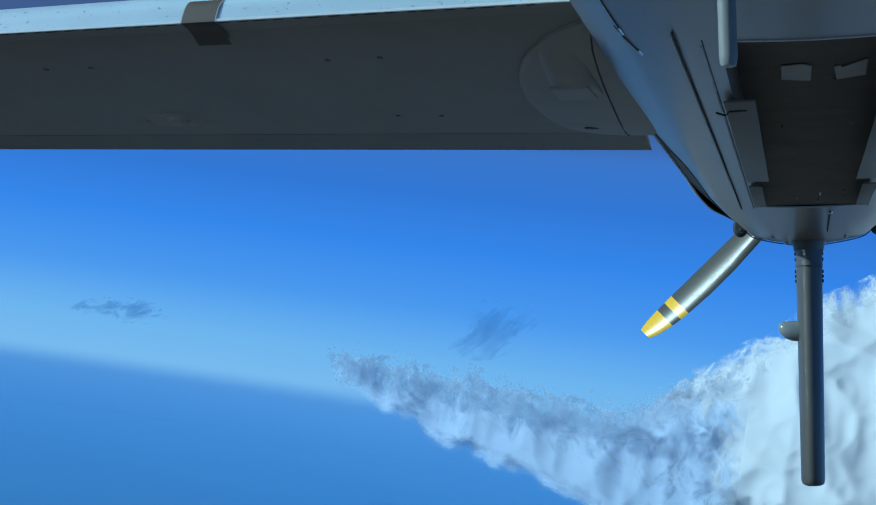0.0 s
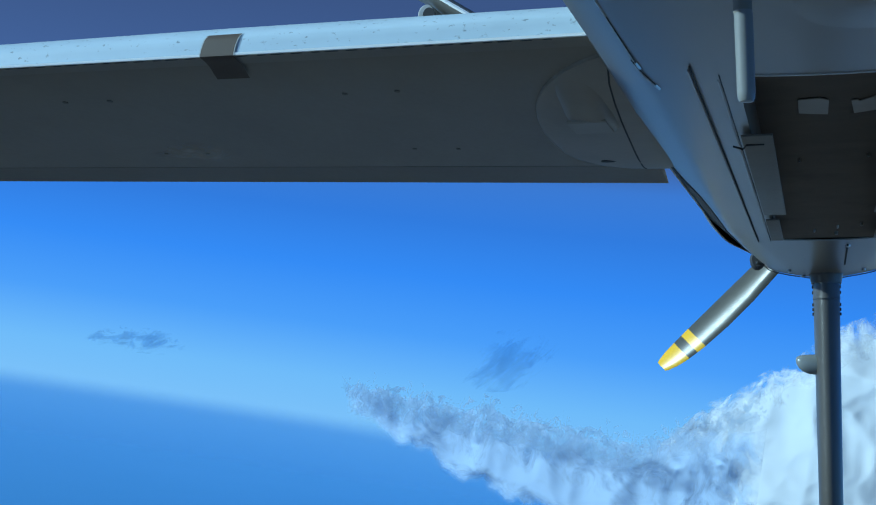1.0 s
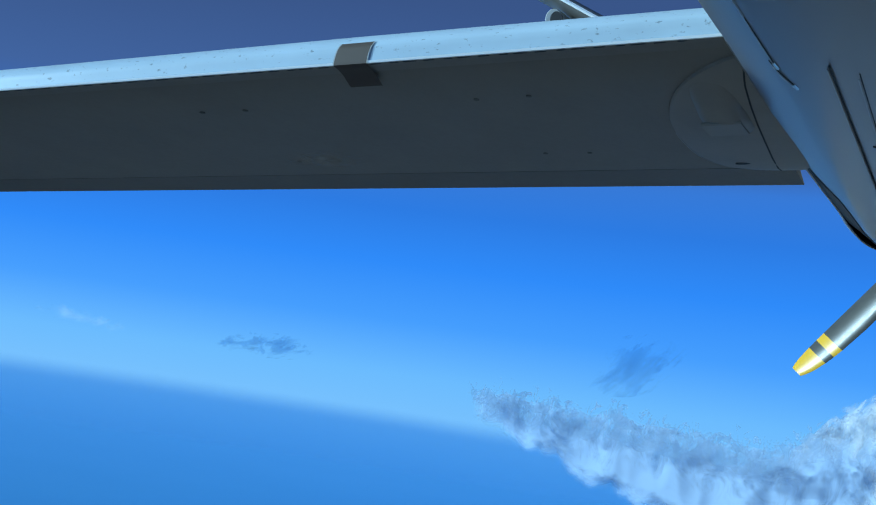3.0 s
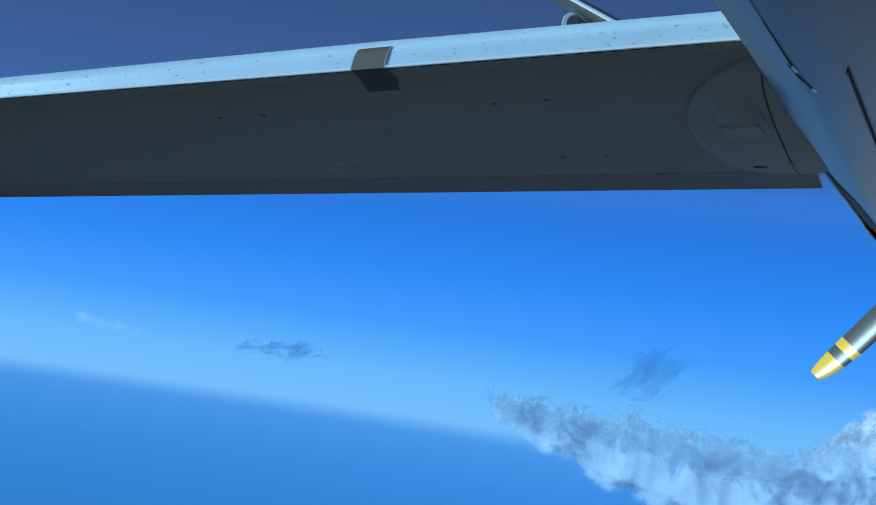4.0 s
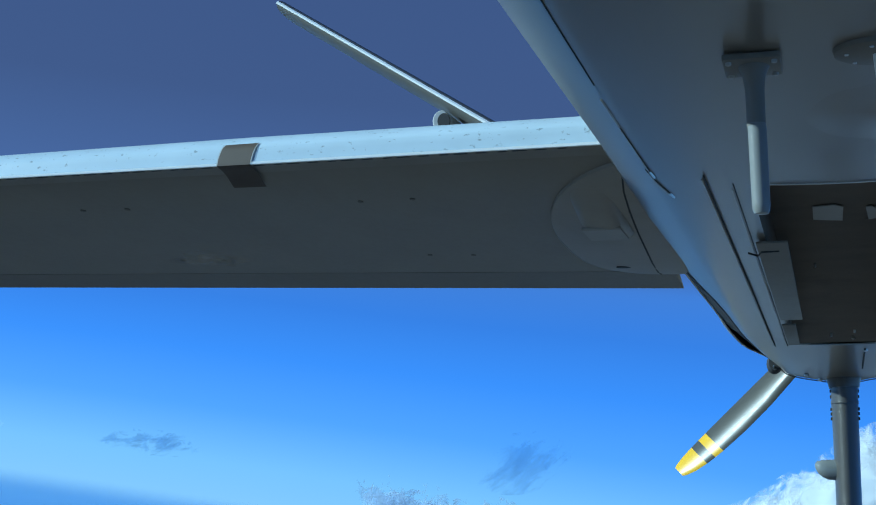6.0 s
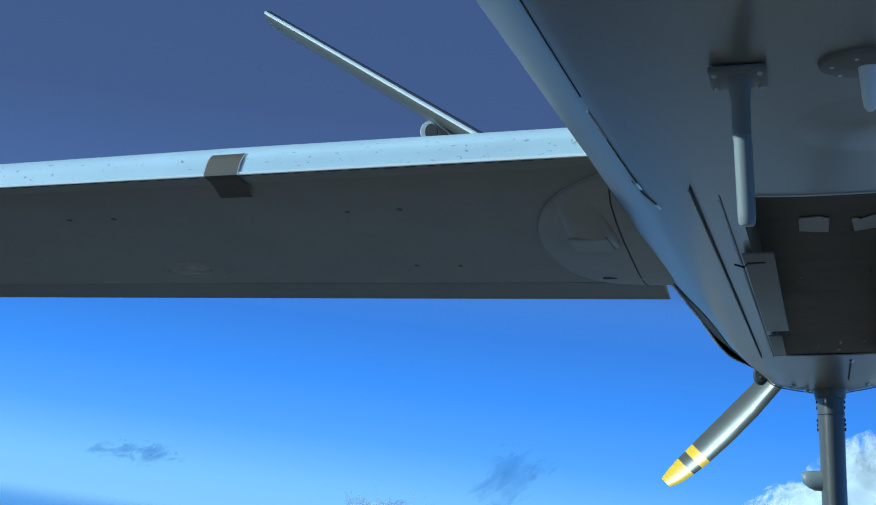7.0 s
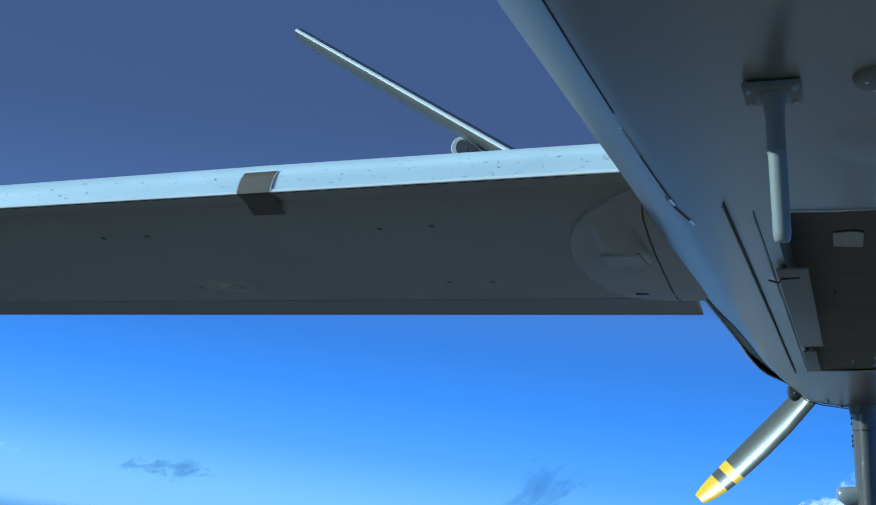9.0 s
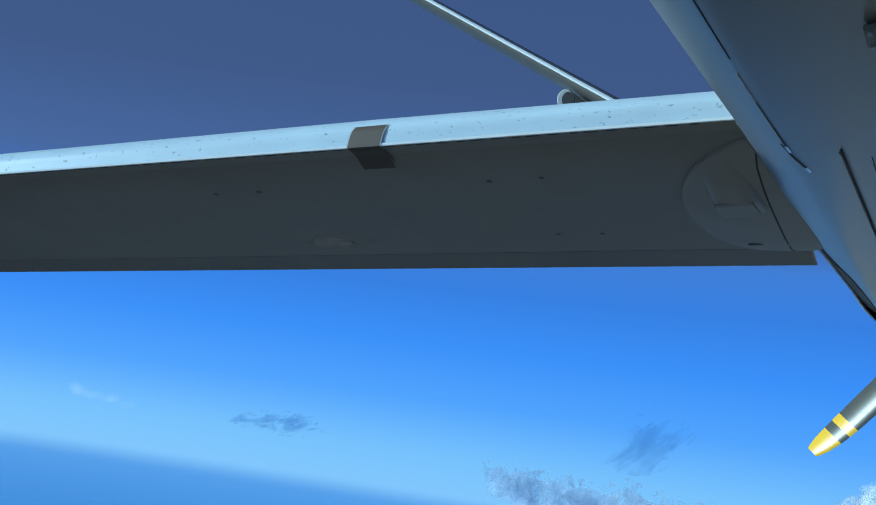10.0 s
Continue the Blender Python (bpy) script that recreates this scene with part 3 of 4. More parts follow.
# ---- tail ----
def build_tail(s):
    bm = bmesh.new()
    rings = []
    for d in np.linspace(0, 1, 8):
        x, z = 0.25 + d * 3.1, 1.05 + d * 2.06
        ly, ch = 7.75 + d * 0.55, 0.98 - d * 0.34
        nx, nz = -0.55, 0.83
        ring = []
        cs = [1, 0.8, 0.6, 0.4, 0.2, 0.08, 0.02]
        for c, k in [(c, 1) for c in cs] + [(0, 0)] + [(c, -1) for c in cs[::-1][:-1]]:
            t = k * 0.6 * (0.2969 * math.sqrt(c) - 0.126 * c - 0.3516 * c * c + 0.2843 * c ** 3 - 0.1015 * c ** 4) * ch
            ring.append((s * (x + nx * t), ly + c * ch, z + nz * t))
        rings.append(ring)
    loft(bm, rings)
    t = part("tail_fin", bm, tail_grey, drone, "slanted grey tail surface")
    # the strip's white also paints in the tail's sunlit edge
    bm = bmesh.new()
    strips = []
    for r in rings:
        mid = Vector(r[7]) + Vector((0, 0.12, 0))
        strips.append([tuple(Vector(v) + (Vector(v) - mid).normalized() * 0.006) for v in (Vector(r[6]) * 0.6 + Vector(r[7]) * 0.4, r[7], Vector(r[8]) * 0.6 + Vector(r[7]) * 0.4)])
    loft(bm, strips, closed=False)
    part("leading_edge_strip", bm, lit_edge_white, t, "pale leading edge strip, painted white for its sunlit edge")
    return t


build_tail(-1), build_tail(1)

# ---- ventral fin ----
FIN_SECTION = [(-math.sin(q) * (1 if math.cos(q) > 0 else abs(math.sin(q)) ** 0.6), 0.28 - 0.28 * math.cos(q) if math.cos(q) > 0 else 0.28 - 0.72 * math.cos(q)) for q in np.linspace(0, math.tau, 36, endpoint=False)]
bm = bmesh.new()
rings = []
for z, w, y0, y1 in ((0.70, 0.072, 7.98, 8.45), (0.3, 0.067, 7.99, 8.45), (-0.2, 0.064, 8.0, 8.44), (-0.605, 0.062, 8.01, 8.42), (-0.625, 0.060, 8.015, 8.415), (-0.637, 0.054, 8.025, 8.405), (-0.643, 0.044, 8.04, 8.39)):
    rings.append([(w * a, y0 + (y1 - y0) * b, z) for a, b in FIN_SECTION])
loft(bm, rings)
fin = part("ventral_fin", bm, fin_grey, drone, "slim grey fin hanging below the tail")
bm = bmesh.new()
tube(bm, [(-0.05, 8.1, 0.17, 0.05, 0.055), (-0.10, 8.1, 0.172, 0.05, 0.052), (-0.13, 8.1, 0.178, 0.046, 0.044), (-0.15, 8.1, 0.185, 0.036, 0.033), (-0.162, 8.1, 0.192, 0.02, 0.018), (-0.166, 8.1, 0.195, 0.005, 0.005)], 24, "x")
part("fin_lamp", bm, lamp_glass, fin)

# ---- propeller ----
HUB = Vector((0, 8.62, 1.2))
prop = new("propeller")
prop.parent = drone
prop.location = HUB
bm = bmesh.new()
tube(bm, [(0, -0.22, 0, 0.20, 0.20), (0, -0.05, 0, 0.19, 0.19), (0, 0.12, 0, 0.15, 0.15), (0, 0.28, 0, 0.07, 0.07), (0, 0.32, 0, 0.01, 0.01)], 28, "y")
part("spinner", bm, paint, prop)
# radius, half chord, half thickness, pitch
BLADE = ((0.15, 0.05, 0.05, 60), (0.3, 0.08, 0.036, 47), (0.5, 0.104, 0.020, 39), (0.75, 0.115, 0.014, 36), (0.95, 0.115, 0.011, 35), (1.13, 0.109, 0.009, 35),
         (1.19, 0.104, 0.009, 35), (1.25, 0.098, 0.008, 35), (1.33, 0.083, 0.007, 35), (1.385, 0.063, 0.006, 35), (1.405, 0.050, 0.004, 35))


def build_blade(angle):
    bm = bmesh.new()
    rings = []
    for r, hw, th, tw in BLADE:
        ring = []
        for i in range(20):
            a = math.tau * i / 20
            q = math.cos(a)
            u = hw * q
            v = hw * 0.17 * max(0, q + 0.4) ** 2 + math.copysign(th, math.sin(a)) * (1 - abs(q) ** 8) * min(1, abs(math.sin(a)) * 4)
            c, s = math.cos(radians(tw)), math.sin(radians(tw))
            ring.append((u * c - v * s - 0.075 + 0.065 * (r / 1.4) ** 3, u * s + v * c + 0.13 * r + 0.09 * (r / 1.4) ** 2, r))
        rings.append(ring)
    loft(bm, rings)
    for f in bm.faces:
        r = f.calc_center_median().z
        f.material_index = 1 if 1.13 < r < 1.19 or r > 1.25 else 0
    b = part("blade", bm, (blade_grey, blade_yellow), prop)
    b.rotation_euler = (0, radians(angle), 0)
    return b


for k in range(4):
    build_blade(-136.3 + 90 * k)


# ---- fuselage details ----
def lower_z(x, y):
    """The height of the wing's lower skin."""
    ly, lz, ty, tz = lerp(WING, abs(x))
    c = min(1, max(0, (y - ly) / (ty - ly)))
    return lz + (tz - lz) * c + foil(c)[1] * (ty - ly)


def belly_strip(name, pts, half, mat, lift=0.003, label="", parent=None):
    """A thin strip laid along points on the body."""
    bm = bmesh.new()
    rings = []
    for i, p in enumerate(pts):
        a, b = Vector(pts[max(0, i - 1)]), Vector(pts[min(len(pts) - 1, i + 1)])
        side = (b - a).cross(Vector((0, 0, 1))).normalized() * half
        c = Vector(p)
        rings.append([c - side - Vector((0, 0, lift)), c + side - Vector((0, 0, lift)), c + side + Vector((0, 0, 0.004)), c - side + Vector((0, 0, 0.004))])
    loft(bm, rings)
    return part(name, bm, mat, parent or fuselage, label, smooth=False)


def body_point(y, a):
    """A point on the starboard lower curve of the body, a from 0 at the flat belly to 1 at the widest line."""
    x, z = lerp(curve_points(y), a)
    return Vector((-x, y, z))


def chine(name, y0, y1, a0, a1, half, out, mat, label=""):
    bm = bmesh.new()
    rings = []
    for k in np.linspace(0, 1, 14):
        y, a = y0 + (y1 - y0) * k, a0 + (a1 - a0) * k
        p, q = body_point(y, a - half), body_point(y, a + half)
        n = Vector((-0.6, 0, -0.8))
        rings.append([p, q, q + n * out, p + n * out])
    loft(bm, rings)
    return part(name, bm, mat, fuselage, label, smooth=False)


chine("panel_seam", 1.5, 2.5, 0.335, 0.325, 0.003, 0.0015, seam_shade_dark)
chine("panel_seam", 2.75, 3.22, 0.333, 0.292, 0.003, 0.002, seam_shade_dark)
chine("latch", 3.17, 3.225, 0.298, 0.287, 0.006, 0.004, bolt_metal, "bright metal latch")
chine("panel_seam", 3.16, 3.42, 0.333, 0.233, 0.003, 0.002, seam_shade_dark)
chine("latch", 3.385, 3.43, 0.246, 0.233, 0.006, 0.004, bolt_metal, "bright metal latch")

# shine along the seams is painted as thin pale strips
chine("panel_edge", 2.60, 3.16, 0.345, 0.305, 0.005, 0.003, edge_grey, "worn panel edge with its shine painted pale")
chine("panel_edge", 3.22, 3.41, 0.322, 0.248, 0.005, 0.003, edge_grey, "worn panel edge with its shine painted pale")
# light on the bay's rims and belly seams is painted as pale strips
for y, r in ((3.242, 0.205), (6.706, 0.205)):
    belly_strip("bay_rim", [(x, y, lerp(BODY, y)[1] + 0.014 * (x / 0.3) ** 2) for x in np.linspace(-r, r, 7)], 0.005, edge_grey, 0.002, "bay edge with its reflected light painted pale")
for x, ya, yb in ((0.306, 3.2, 6.7), (0.2505, 3.3, 6.7)):
    belly_strip("panel_edge", [(-x, y, half_section(y)[4][1] + (0.003 if x > 0.3 else 0)) for y in np.linspace(ya, yb, 8)], 0.0016, edge_grey, 0.002)

# edge highlight along the body's side and wing root, painted as pale strips
chine("root_highlight", 3.30, 5.05, 0.955, 0.955, 0.016, 0.003, edge_grey, "worn wing root edge with its highlight painted pale")
chine("root_highlight", 1.60, 3.22, 0.955, 0.955, 0.010, 0.002, edge_grey, "worn panel edge with its shine painted pale")

# cooling outlet that stands off the body's side
# stations: y, slit's lower edge, lip's lower edge (0 belly to 1 widest line), the lip's stand-off
OUTLET = ((4.75, 0.84, 0.88, 0.003), (5.2, 0.72, 0.87, 0.005), (5.6, 0.55, 0.86, 0.006), (6.0, 0.49, 0.85, 0.006), (6.4, 0.455, 0.83, 0.008), (6.7, 0.44, 0.76, 0.016),
          (6.95, 0.43, 0.67, 0.029), (7.15, 0.42, 0.60, 0.036), (7.35, 0.42, 0.56, 0.032), (7.6, 0.44, 0.535, 0.019), (7.8, 0.47, 0.525, 0.010), (7.98, 0.51, 0.52, 0.003))


def outlet(s):
    outer, slit, edge = [], [], []
    for y in np.linspace(4.75, 7.98, 30):
        low, lip, off = lerp(OUTLET, y)
        n = Vector((-0.93, 0, -0.36))
        p0, p1, p2 = (body_point(y, lip + (1 - lip) * k) for k in (0, 0.5, 0.97))
        top = [p2 + Vector((0.02, 0, 0.06)), p2 + n * off * 0.8 + Vector((0, 0, 0.05))]
        ring = top + [v + n * off for v in (p2, p1, p0)] + [v + n * (off - 0.005) for v in (p0, p1, p2)]
        outer.append([(-s * v.x, v.y, v.z) for v in ring])
        e = p0 + n * (off - 0.002)
        edge.append([(-s * (e.x + dx), e.y, e.z + dz) for dx, dz in ((-0.003, -0.003), (0.003, -0.003), (0.003, 0.003), (-0.003, 0.003))])
        # the gap's shade is a dark band laid on the skin
        q = [body_point(y, low + (1 - low) * k) for k in (0, 0.33, 0.67, 1)]
        m = Vector((-0.8, 0, -0.6)) * 0.003
        slit.append([(-s * v.x, v.y, v.z) for v in [c + m for c in q] + [c - m for c in q[::-1]]])
    bm = bmesh.new()
    loft(bm, outer, closed=False)
    part("cooling_outlet", bm, paint, fuselage, "grey lip of a side cooling outlet")
    bm = bmesh.new()
    loft(bm, slit)
    part("slit", bm, seam_shade_dark, fuselage, "dark band painted as the shade in the outlet's gap")
    # the lip's highlight is painted as a thin pale line
    bm = bmesh.new()
    loft(bm, edge)
    part("lip_edge", bm, edge_grey, fuselage, "lip edge with its highlight painted pale")


outlet(-1), outlet(1)

# dark knob and small fittings at the tail's lower rim
for s in (-1, 1):
    bm = bmesh.new()
    tube(bm, [(s * 0.352, 8.04, 0.735, 0.030, 0.040), (s * 0.355, 8.10, 0.733, 0.042, 0.054), (s * 0.36, 8.2, 0.736, 0.040, 0.050), (s * 0.36, 8.225, 0.738, 0.02, 0.026)], 14, "y")
    part("rim_knob", bm, seam_shade_dark, fuselage, "dark rubber stop")
    for dx, dz in ((0.012, 0.016), (-0.004, -0.02)):
        bm = bmesh.new()
        tube(bm, [(s * 0.352 + dx, 8.025, 0.735 + dz, 0.004, 0.005), (s * 0.352 + dx, 8.05, 0.735 + dz, 0.007, 0.009)], 8, "y")
        part("eyelet", bm, bolt_metal, fuselage)
bm = bmesh.new()
rim = [ring_at(8.2)[j] for j in range(-22, 23)]
loft(bm, [[(x, 8.16, z - 0.006) for x, y, z in rim], [(x * 1.01, 8.185, z - 0.010) for x, y, z in rim], [(x, 8.21, z - 0.004) for x, y, z in rim]], closed=False)
part("tail_rim", bm, seam_shade_dark, fuselage, "dark sealing rim")
for x, y in ((-0.188, 7.95), (-0.12, 8.08), (0.09, 6.9), (0.19, 7.95)):
    bm = bmesh.new()
    z = lerp(BODY, y)[1] + (0.012 if abs(x) > 0.15 else 0)
    tube(bm, [(x, y, z + 0.004, 0.012, 0.02), (x, y, z - 0.006, 0.011, 0.018), (x, y, z - 0.008, 0.006, 0.01)], 10)
    part("fastener", bm, bolt_metal, fuselage)
belly_strip("drain_pipe", [(0.088, y, lerp(BODY, y)[1]) for y in np.linspace(6.86, 7.6, 5)], 0.0035, seam_shade_dark, 0.006)

# fittings in the bay: two bent plates with hanging tabs and a few bright fasteners
def bay_roof(y):
    return lerp(roof, y)[0]


for pts, tab in ((((-0.092, 4.215), (-0.035, 4.20), (-0.010, 4.235), (-0.011, 4.47), (-0.05, 4.455), (-0.093, 4.43)), (-0.024, 4.49)),
                 (((0.050, 4.26), (0.066, 4.245), (0.072, 4.275), (0.135, 4.16), (0.140, 4.41), (0.062, 4.47)), (0.064, 4.53))):
    bm = bmesh.new()
    loft(bm, [[(x, y, bay_roof(y) - 0.006) for x, y in pts], [(x, y, bay_roof(y) - 0.003) for x, y in pts]])
    plate = part("bay_plate", bm, bay_metal, fuselage, "bent dull grey plate", smooth=False)
    bm = bmesh.new()
    loft(bm, [[(tab[0] - w, tab[1] + d, z), (tab[0] + w, tab[1] + d, z), (tab[0] + w * 0.8, tab[1] + d + 0.01, z), (tab[0] - w * 0.8, tab[1] + d + 0.01, z)] for w, d, z in ((0.016, -0.06, 0.828), (0.014, 0.0, 0.827), (0.008, 0.07, 0.826))])
    part("tab", bm, bay_dark, plate, "dull dark brown hanging tab", smooth=False)
rng = random.Random(8)
for x, y in ((-0.055, 6.52), (0.035, 6.58), (0.040, 6.46), (0.137, 6.42), (-0.10, 5.2), (0.125, 5.15)):
    bm = bmesh.new()
    r, z = rng.uniform(0.004, 0.008), bay_roof(y)
    tube(bm, [(x, y, z - 0.014, r * 0.5, r * 0.5), (x, y, z - 0.011, r, r), (x, y, z + 0.004, r, r)], 8)
    part("bay_bolt", bm, bolt_metal, fuselage)
# short arm of a cable clip on the bay's edge
bm = bmesh.new()
tube(bm, [(-0.262, 4.07, 0.676, 0.003, 0.003), (-0.238, 4.11, 0.674, 0.004, 0.003), (-0.226, 4.05, 0.674, 0.004, 0.003), (-0.180, 4.05, 0.6745, 0.003, 0.002)], 8, "x")
part("cable_clip", bm, seam_shade_dark, fuselage)

# ---- belly antennas ----
rod = new("rod_antenna")
rod.parent = drone
bm = bmesh.new()
box(bm, -0.197, -0.113, 2.275, 2.37, 0.666, 0.676, 0.003)
part("base_plate", bm, antenna_grey, rod)
bm = bmesh.new()
tube(bm, [(-0.153, 2.32, 0.668, 0.024, 0.028), (-0.153, 2.32, 0.652, 0.017, 0.020), (-0.1525, 2.32, 0.63, 0.0142, 0.0142), (-0.152, 2.32, 0.575, 0.0140, 0.0140)], 22)
part("shaft", bm, antenna_grey, rod)
# same rod as the shaft: its sunlit lower part is put into a paler grey
bm = bmesh.new()
tube(bm, [(-0.152, 2.32, 0.579, 0.0142, 0.0142), (-0.151, 2.32, 0.573, 0.0138, 0.0138), (-0.149, 2.32, 0.458, 0.0134, 0.0134), (-0.149, 2.32, 0.449, 0.0125, 0.0125), (-0.149, 2.32, 0.444, 0.010, 0.010), (-0.149, 2.32, 0.443, 0.004, 0.004)], 32)
part("rod", bm, sunlit_rod_grey, rod, "slim grey antenna rod, its sunlit part painted paler")
for x in (-0.188, -0.122):
    for y in (2.288, 2.355):
        bm = bmesh.new()
        tube(bm, [(x, y, 0.667, 0.0045, 0.0045), (x, y, 0.662, 0.0045, 0.0045), (x, y, 0.661, 0.003, 0.003)], 6)
        part("bolt", bm, bay_metal, rod)
cone = new("cone_antenna")
cone.parent = drone
bm = bmesh.new()
tube(bm, [(0.03, 2.30, 0.676, 0.070, 0.062), (0.03, 2.30, 0.668, 0.068, 0.060), (0.03, 2.30, 0.665, 0.060, 0.052)], 32)
part("base_disc", bm, antenna_grey, cone)
bm = bmesh.new()
tube(bm, [(0.031, 2.30, 0.667, 0.0150, 0.0150), (0.031, 2.30, 0.62, 0.0110, 0.0110), (0.031, 2.30, 0.606, 0.0092, 0.0092), (0.031, 2.30, 0.600, 0.005, 0.005)], 20)
part("cone", bm, white_plastic, cone, "white tapered antenna cover")
for a in range(6):
    bm = bmesh.new()
    x, y = 0.03 + 0.052 * math.cos(a + 0.4), 2.30 + 0.046 * math.sin(a + 0.4)
    tube(bm, [(x, y, 0.667, 0.004, 0.004), (x, y, 0.6635, 0.003, 0.003)], 6)
    part("bolt", bm, bolt_metal, cone)
# shallow blister on the belly
bm = bmesh.new()
rings = []
for r in (1.0, 0.97, 0.92, 0.85, 0.75, 0.6, 0.4, 0.2, 0.02):
    rings.append([(0.03 + 0.15 * r * math.cos(q), 2.66 + (0.27 if math.sin(q) > 0 else 0.34) * r * math.sin(q), 0.6805 - 0.006 * (1 - r * r) ** 1.5 * (1.25 if math.sin(q) > 0 else 1 + 0.25 * (1 - abs(math.sin(q))))) for q in np.linspace(0, math.tau, 48, endpoint=False)])
loft(bm, rings)
part("belly_blister", bm, paint, fuselage)

# ---- wing root fairing ----
FAIRING = ((0.0, 0.034), (0.4, 0.033), (0.62, 0.030), (0.8, 0.024), (0.90, 0.017), (0.95, 0.013), (0.985, 0.011), (0.998, 0.008), (1.0, -0.004))


def fairing_ring(k, h):
    """An outline round the wing's root: blunt aft, a long rounded nose."""
    ring = []
    for i in range(49):
        a = math.pi * (0.5 + i / 48)
        aft = math.sin(a) < 0
        e = 0.63 if aft else 1.0
        x = -0.43 - 0.345 * k * abs(math.cos(a)) ** e
        y = 4.15 - (0.85 if not aft else -0.53) * k * abs(math.sin(a)) ** e
        ring.append((x, y, lower_z(x, y) - h))
    return ring


def fairing_height(x, y):
    u, v = abs(x + 0.43) / 0.345, (y - 4.15) / (0.53 if y > 4.15 else -0.85)
    p = 3.17 if y > 4.15 else 2.0
    return lerp(FAIRING, min(1, (u ** p + v ** p) ** (1 / p)))[0]


bm = bmesh.new()
loft(bm, [fairing_ring(k, h) for k, h in ((1.0, -0.004), (0.998, 0.008), (0.985, 0.011), (0.95, 0.013), (0.90, 0.017), (0.8, 0.024), (0.62, 0.030), (0.4, 0.033), (0.02, 0.034))], closed=False)
part("root_fairing", bm, fairing_paint, wing, "rounded wing root fairing", sharp=50)
bm = bmesh.new()
loft(bm, [[(x, y, z - 0.0012), (x, y, z + 0.002), (x * 0.996 - 0.002, y, z + 0.002), (x * 0.996 - 0.002, y, z - 0.0012)] for x, y, z in fairing_ring(0.999, 0.009)[22:]])
part("fairing_rim", bm, edge_grey, wing, "thin pale fairing rim")
# dome that swells out of the fairing and ends in a blunt lip
bm = bmesh.new()
rings = []
for k in np.linspace(0, 1, 14):
    y = 3.38 + 0.36 * k
    swell = k * k * (3 - 2 * k)
    w, h, e = 0.050 + 0.012 * k, -0.006 + 0.036 * swell, 1.6 - 1.0 * k
    ring = []
    for u in np.linspace(-1, 1, 25):
        x = -0.600 + w * u
        ring.append((x, y, lower_z(x, y) - fairing_height(x, y) + 0.004 - max(0, h + 0.004) * max(0.0, 1 - abs(u) ** (2 + 2 * k)) ** e))
    rings.append(ring)
rings.append([(x, y + 0.15, z + 0.001) for x, y, z in rings[-1]])
rings.append([(x, y + 0.02, max(z, lower_z(x, y) - fairing_height(x, y) + 0.006)) for x, y, z in rings[-1]])
loft(bm, rings, closed=False)
part("fairing_dome", bm, fairing_paint, wing, "smooth dome on the fairing", sharp=80)
# the plate's brighter face is lit tone put into a slightly paler grey
bm = bmesh.new()
z = lower_z(-0.6, 3.74) - fairing_height(-0.6, 3.74) - 0.030
loft(bm, [[(x, 3.715, z + 0.001), (x, 3.722, z - 0.0022), (x, 3.872, z - 0.0012), (x, 3.88, z + 0.006), (x, 3.715, z + 0.006)] for x in (-0.650, -0.647, -0.556, -0.553)])
part("scoop_plate", bm, lit_plate_grey, wing, "rectangular plate, its lit face painted slightly paler", smooth=False)
belly_strip("fairing_seam", [(x, y, lower_z(x, y) - fairing_height(x, y)) for x, y in ((-0.478, 3.31), (-0.497, 3.36), (-0.510, 3.48), (-0.520, 3.65), (-0.530, 3.85), (-0.540, 4.1), (-0.550, 4.35), (-0.557, 4.55), (-0.560, 4.66))], 0.0022, seam_shade_dark, 0.0015, parent=wing)
bm = bmesh.new()
z = lower_z(-0.645, 4.44) - fairing_height(-0.645, 4.44)
# the slot is a flat disc, its inner shade put into the colour
tube(bm, [(-0.645, 4.44, z + 0.006, 0.024, 0.016), (-0.645, 4.44, z - 0.0015, 0.024, 0.016)], 18)
part("fairing_slot", bm, seam_shade_dark, wing)

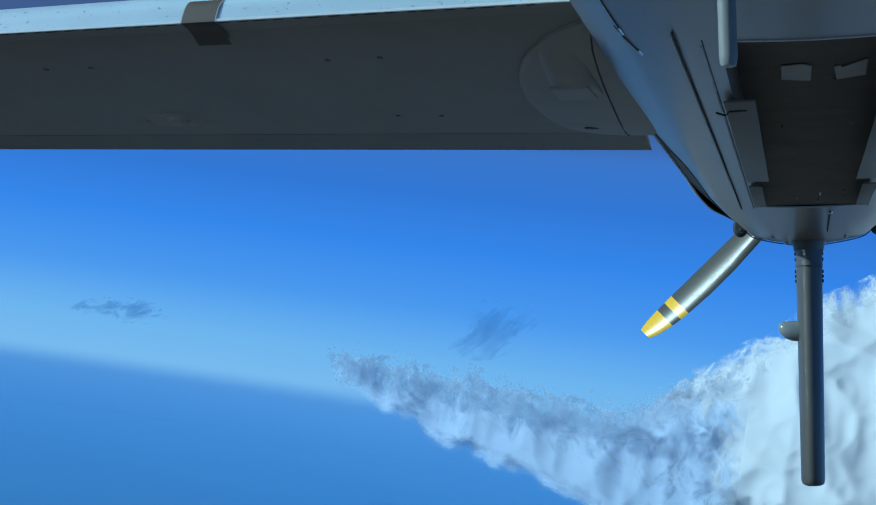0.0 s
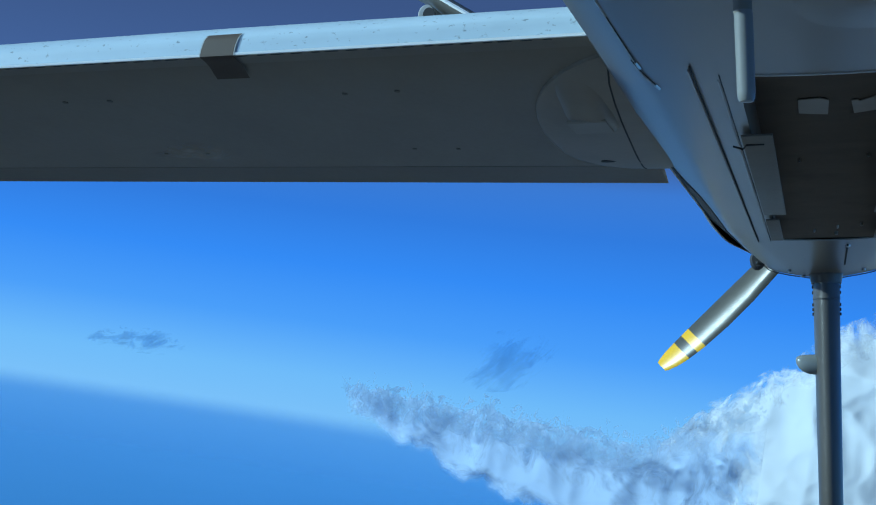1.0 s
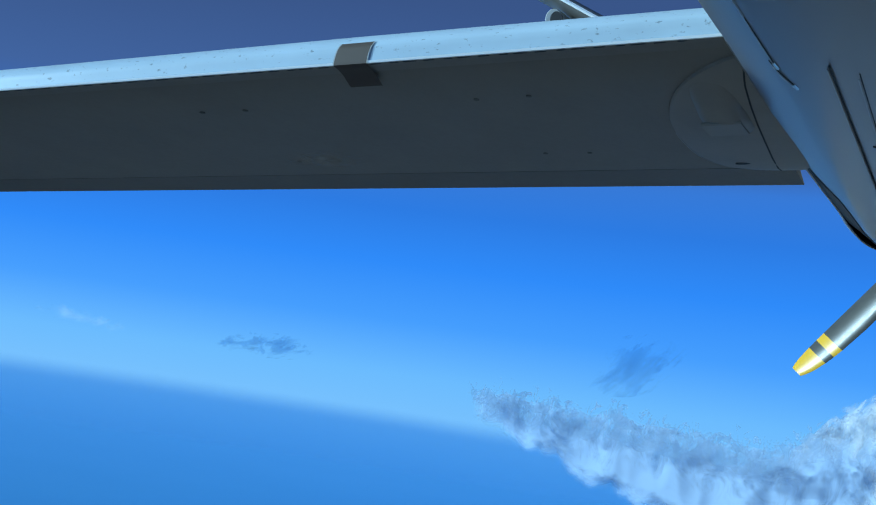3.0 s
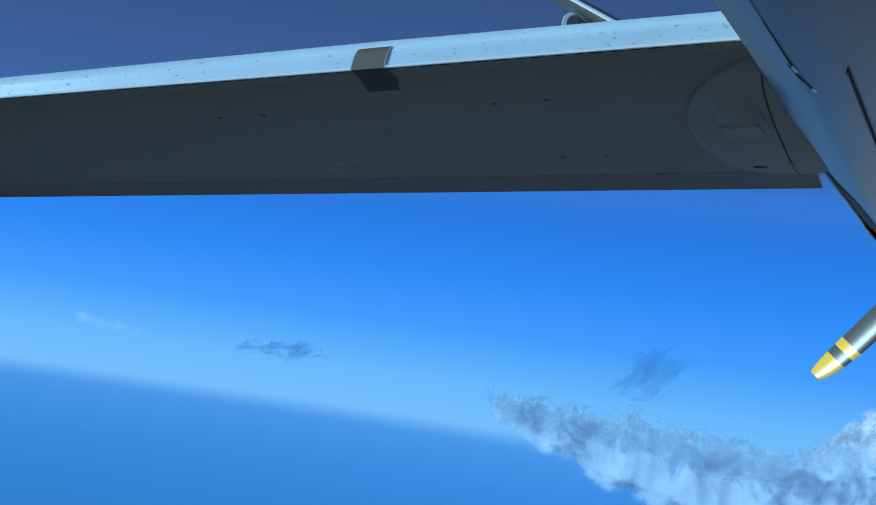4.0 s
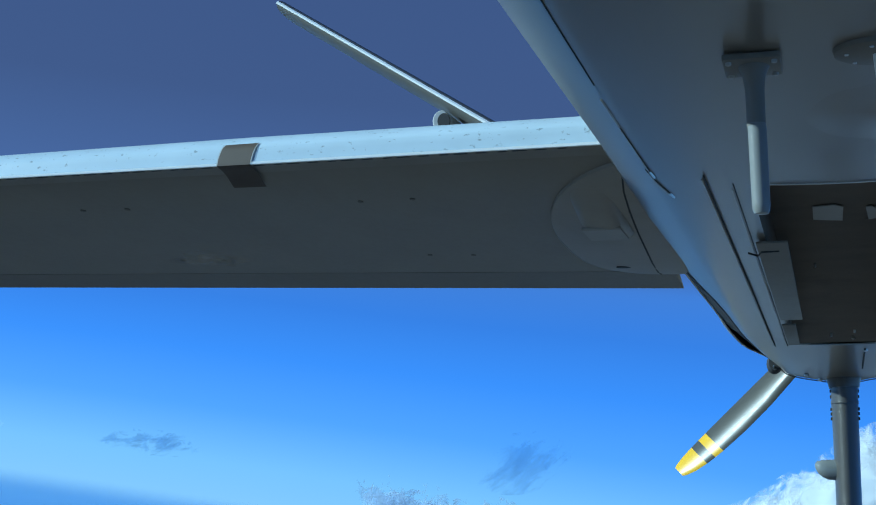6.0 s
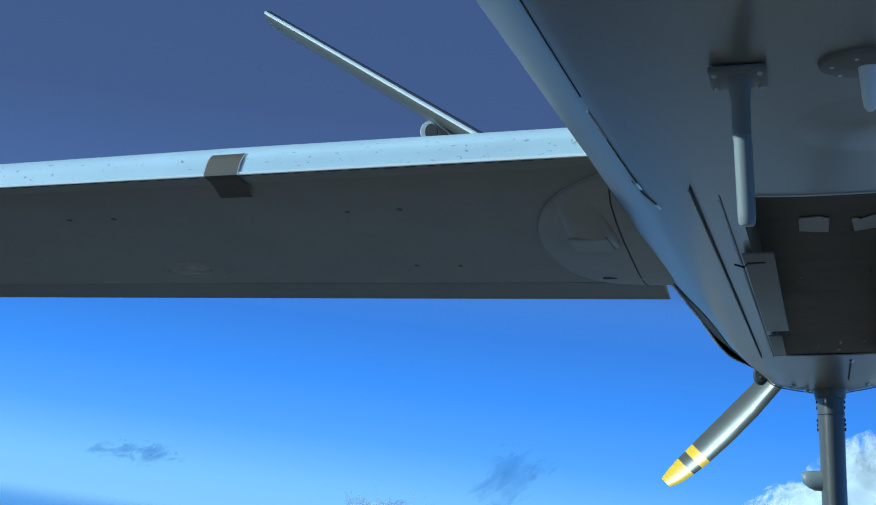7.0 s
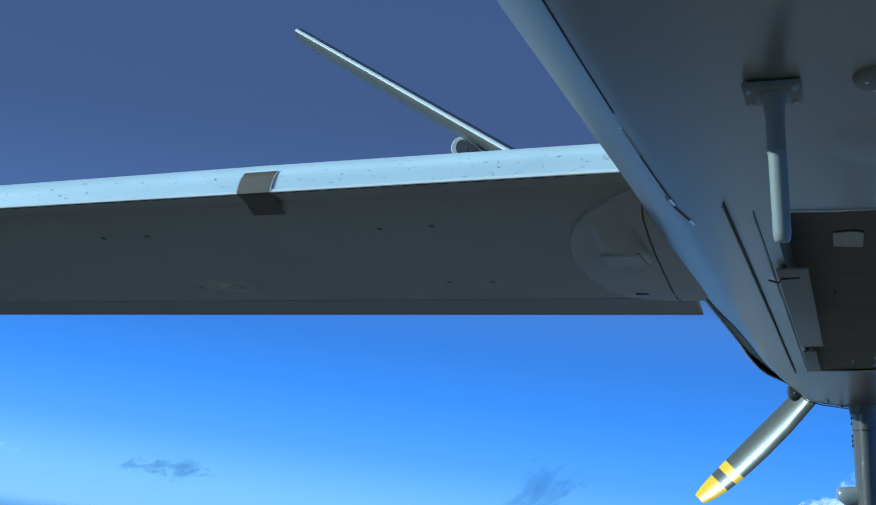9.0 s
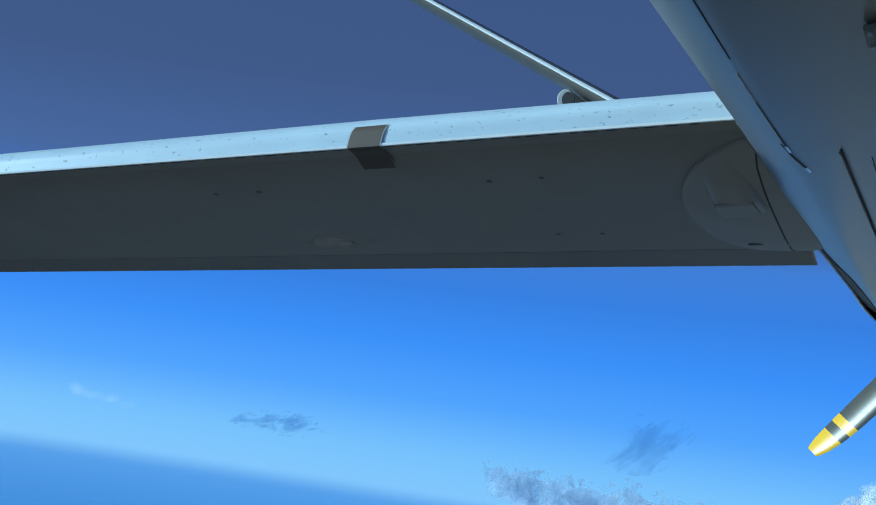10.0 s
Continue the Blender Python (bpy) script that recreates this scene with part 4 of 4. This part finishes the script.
# small holes, dashes of fasteners and a scuffed patch on the wing's lower skin
for x, y in ((-1.19, 3.58), (-1.05, 3.57), (-1.21, 4.30), (-1.08, 4.32), (-2.01, 4.28), (-1.88, 4.30), (-1.97, 3.58), (-1.84, 3.58)):
    # each hole is a flat disc, its shade put into the grey
    bm = bmesh.new()
    z = lower_z(x, y)
    tube(bm, [(x, y, z + 0.004, 0.007, 0.011), (x, y, z - 0.002, 0.007, 0.011)], 10)
    part("access_hole", bm, hole_grey, wing)
for k in range(70):
    bm = bmesh.new()
    x = 0.60 + k * 0.045
    a = strip_ring(x, -1, ((-0.002, -0.0410),), 0, False)[0]
    box(bm, a[0] - 0.013 - 0.006 * (k % 3), a[0] + 0.006, a[1] - 0.003, a[1] + 0.004, a[2] - 0.0012, a[2] + 0.004)
    part("fastener", bm, seam_shade_dark, wing, smooth=False)
bm = bmesh.new()
cx, cy = -1.92, 4.27
rows = [[bm.verts.new((cx + 0.155 * u, cy + 0.12 * v + 0.10 * u * v, lower_z(cx + 0.155 * u, cy + 0.12 * v) - 0.0008)) for u in np.linspace(-1, 1, 9)] for v in np.linspace(-1, 1, 7)]
for a, b in itertools.product(range(6), range(8)):
    bm.faces.new((rows[a][b], rows[a][b + 1], rows[a + 1][b + 1], rows[a + 1][b]))
part("scuff", bm, patch_grey, wing, "faint pale scuff on the paint")

# ---- tail and fin details ----
bm = bmesh.new()
tube(bm, [(-2.24, 8.19, 2.235, 0.048, 0.058), (-2.24, 8.2, 2.235, 0.055, 0.064), (-2.22, 8.4, 2.225, 0.06, 0.065), (-2.2, 8.7, 2.205, 0.04, 0.05)], 16, "y")
tail_fairing = part("tail_fairing", bm, edge_grey, drone, "small pale actuator fairing, its shaded mouth painted as a dark disc")
# the cup's shaded inside is painted as a dark disc
bm = bmesh.new()
tube(bm, [(-2.222, 8.18, 2.228, 0.038, 0.048), (-2.222, 8.195, 2.228, 0.038, 0.048)], 16, "y")
part("mouth", bm, seam_shade_dark, tail_fairing)
for rows in (((0.70, 0.150), (0.685, 0.118), (0.665, 0.098), (0.64, 0.086), (0.60, 0.078)), ((0.53, 0.0715), (0.515, 0.0715))):
    bm = bmesh.new()
    loft(bm, [[(w * a, 7.975 - (w - 0.0715) * 0.8 + (0.46 + 2 * (w - 0.0715)) * b, z) for a, b in FIN_SECTION] for z, w in rows])
    part("fin_collar", bm, fin_grey, fin)
for z in (0.585, 0.555, 0.49, 0.465, 0.44):
    for s in (-1, 1):
        bm = bmesh.new()
        box(bm, s * 0.068 - 0.007, s * 0.068 + 0.007, 8.09, 8.13, z - 0.009, z + 0.006, 0.002)
        part("fin_notch", bm, seam_shade_dark, fin)
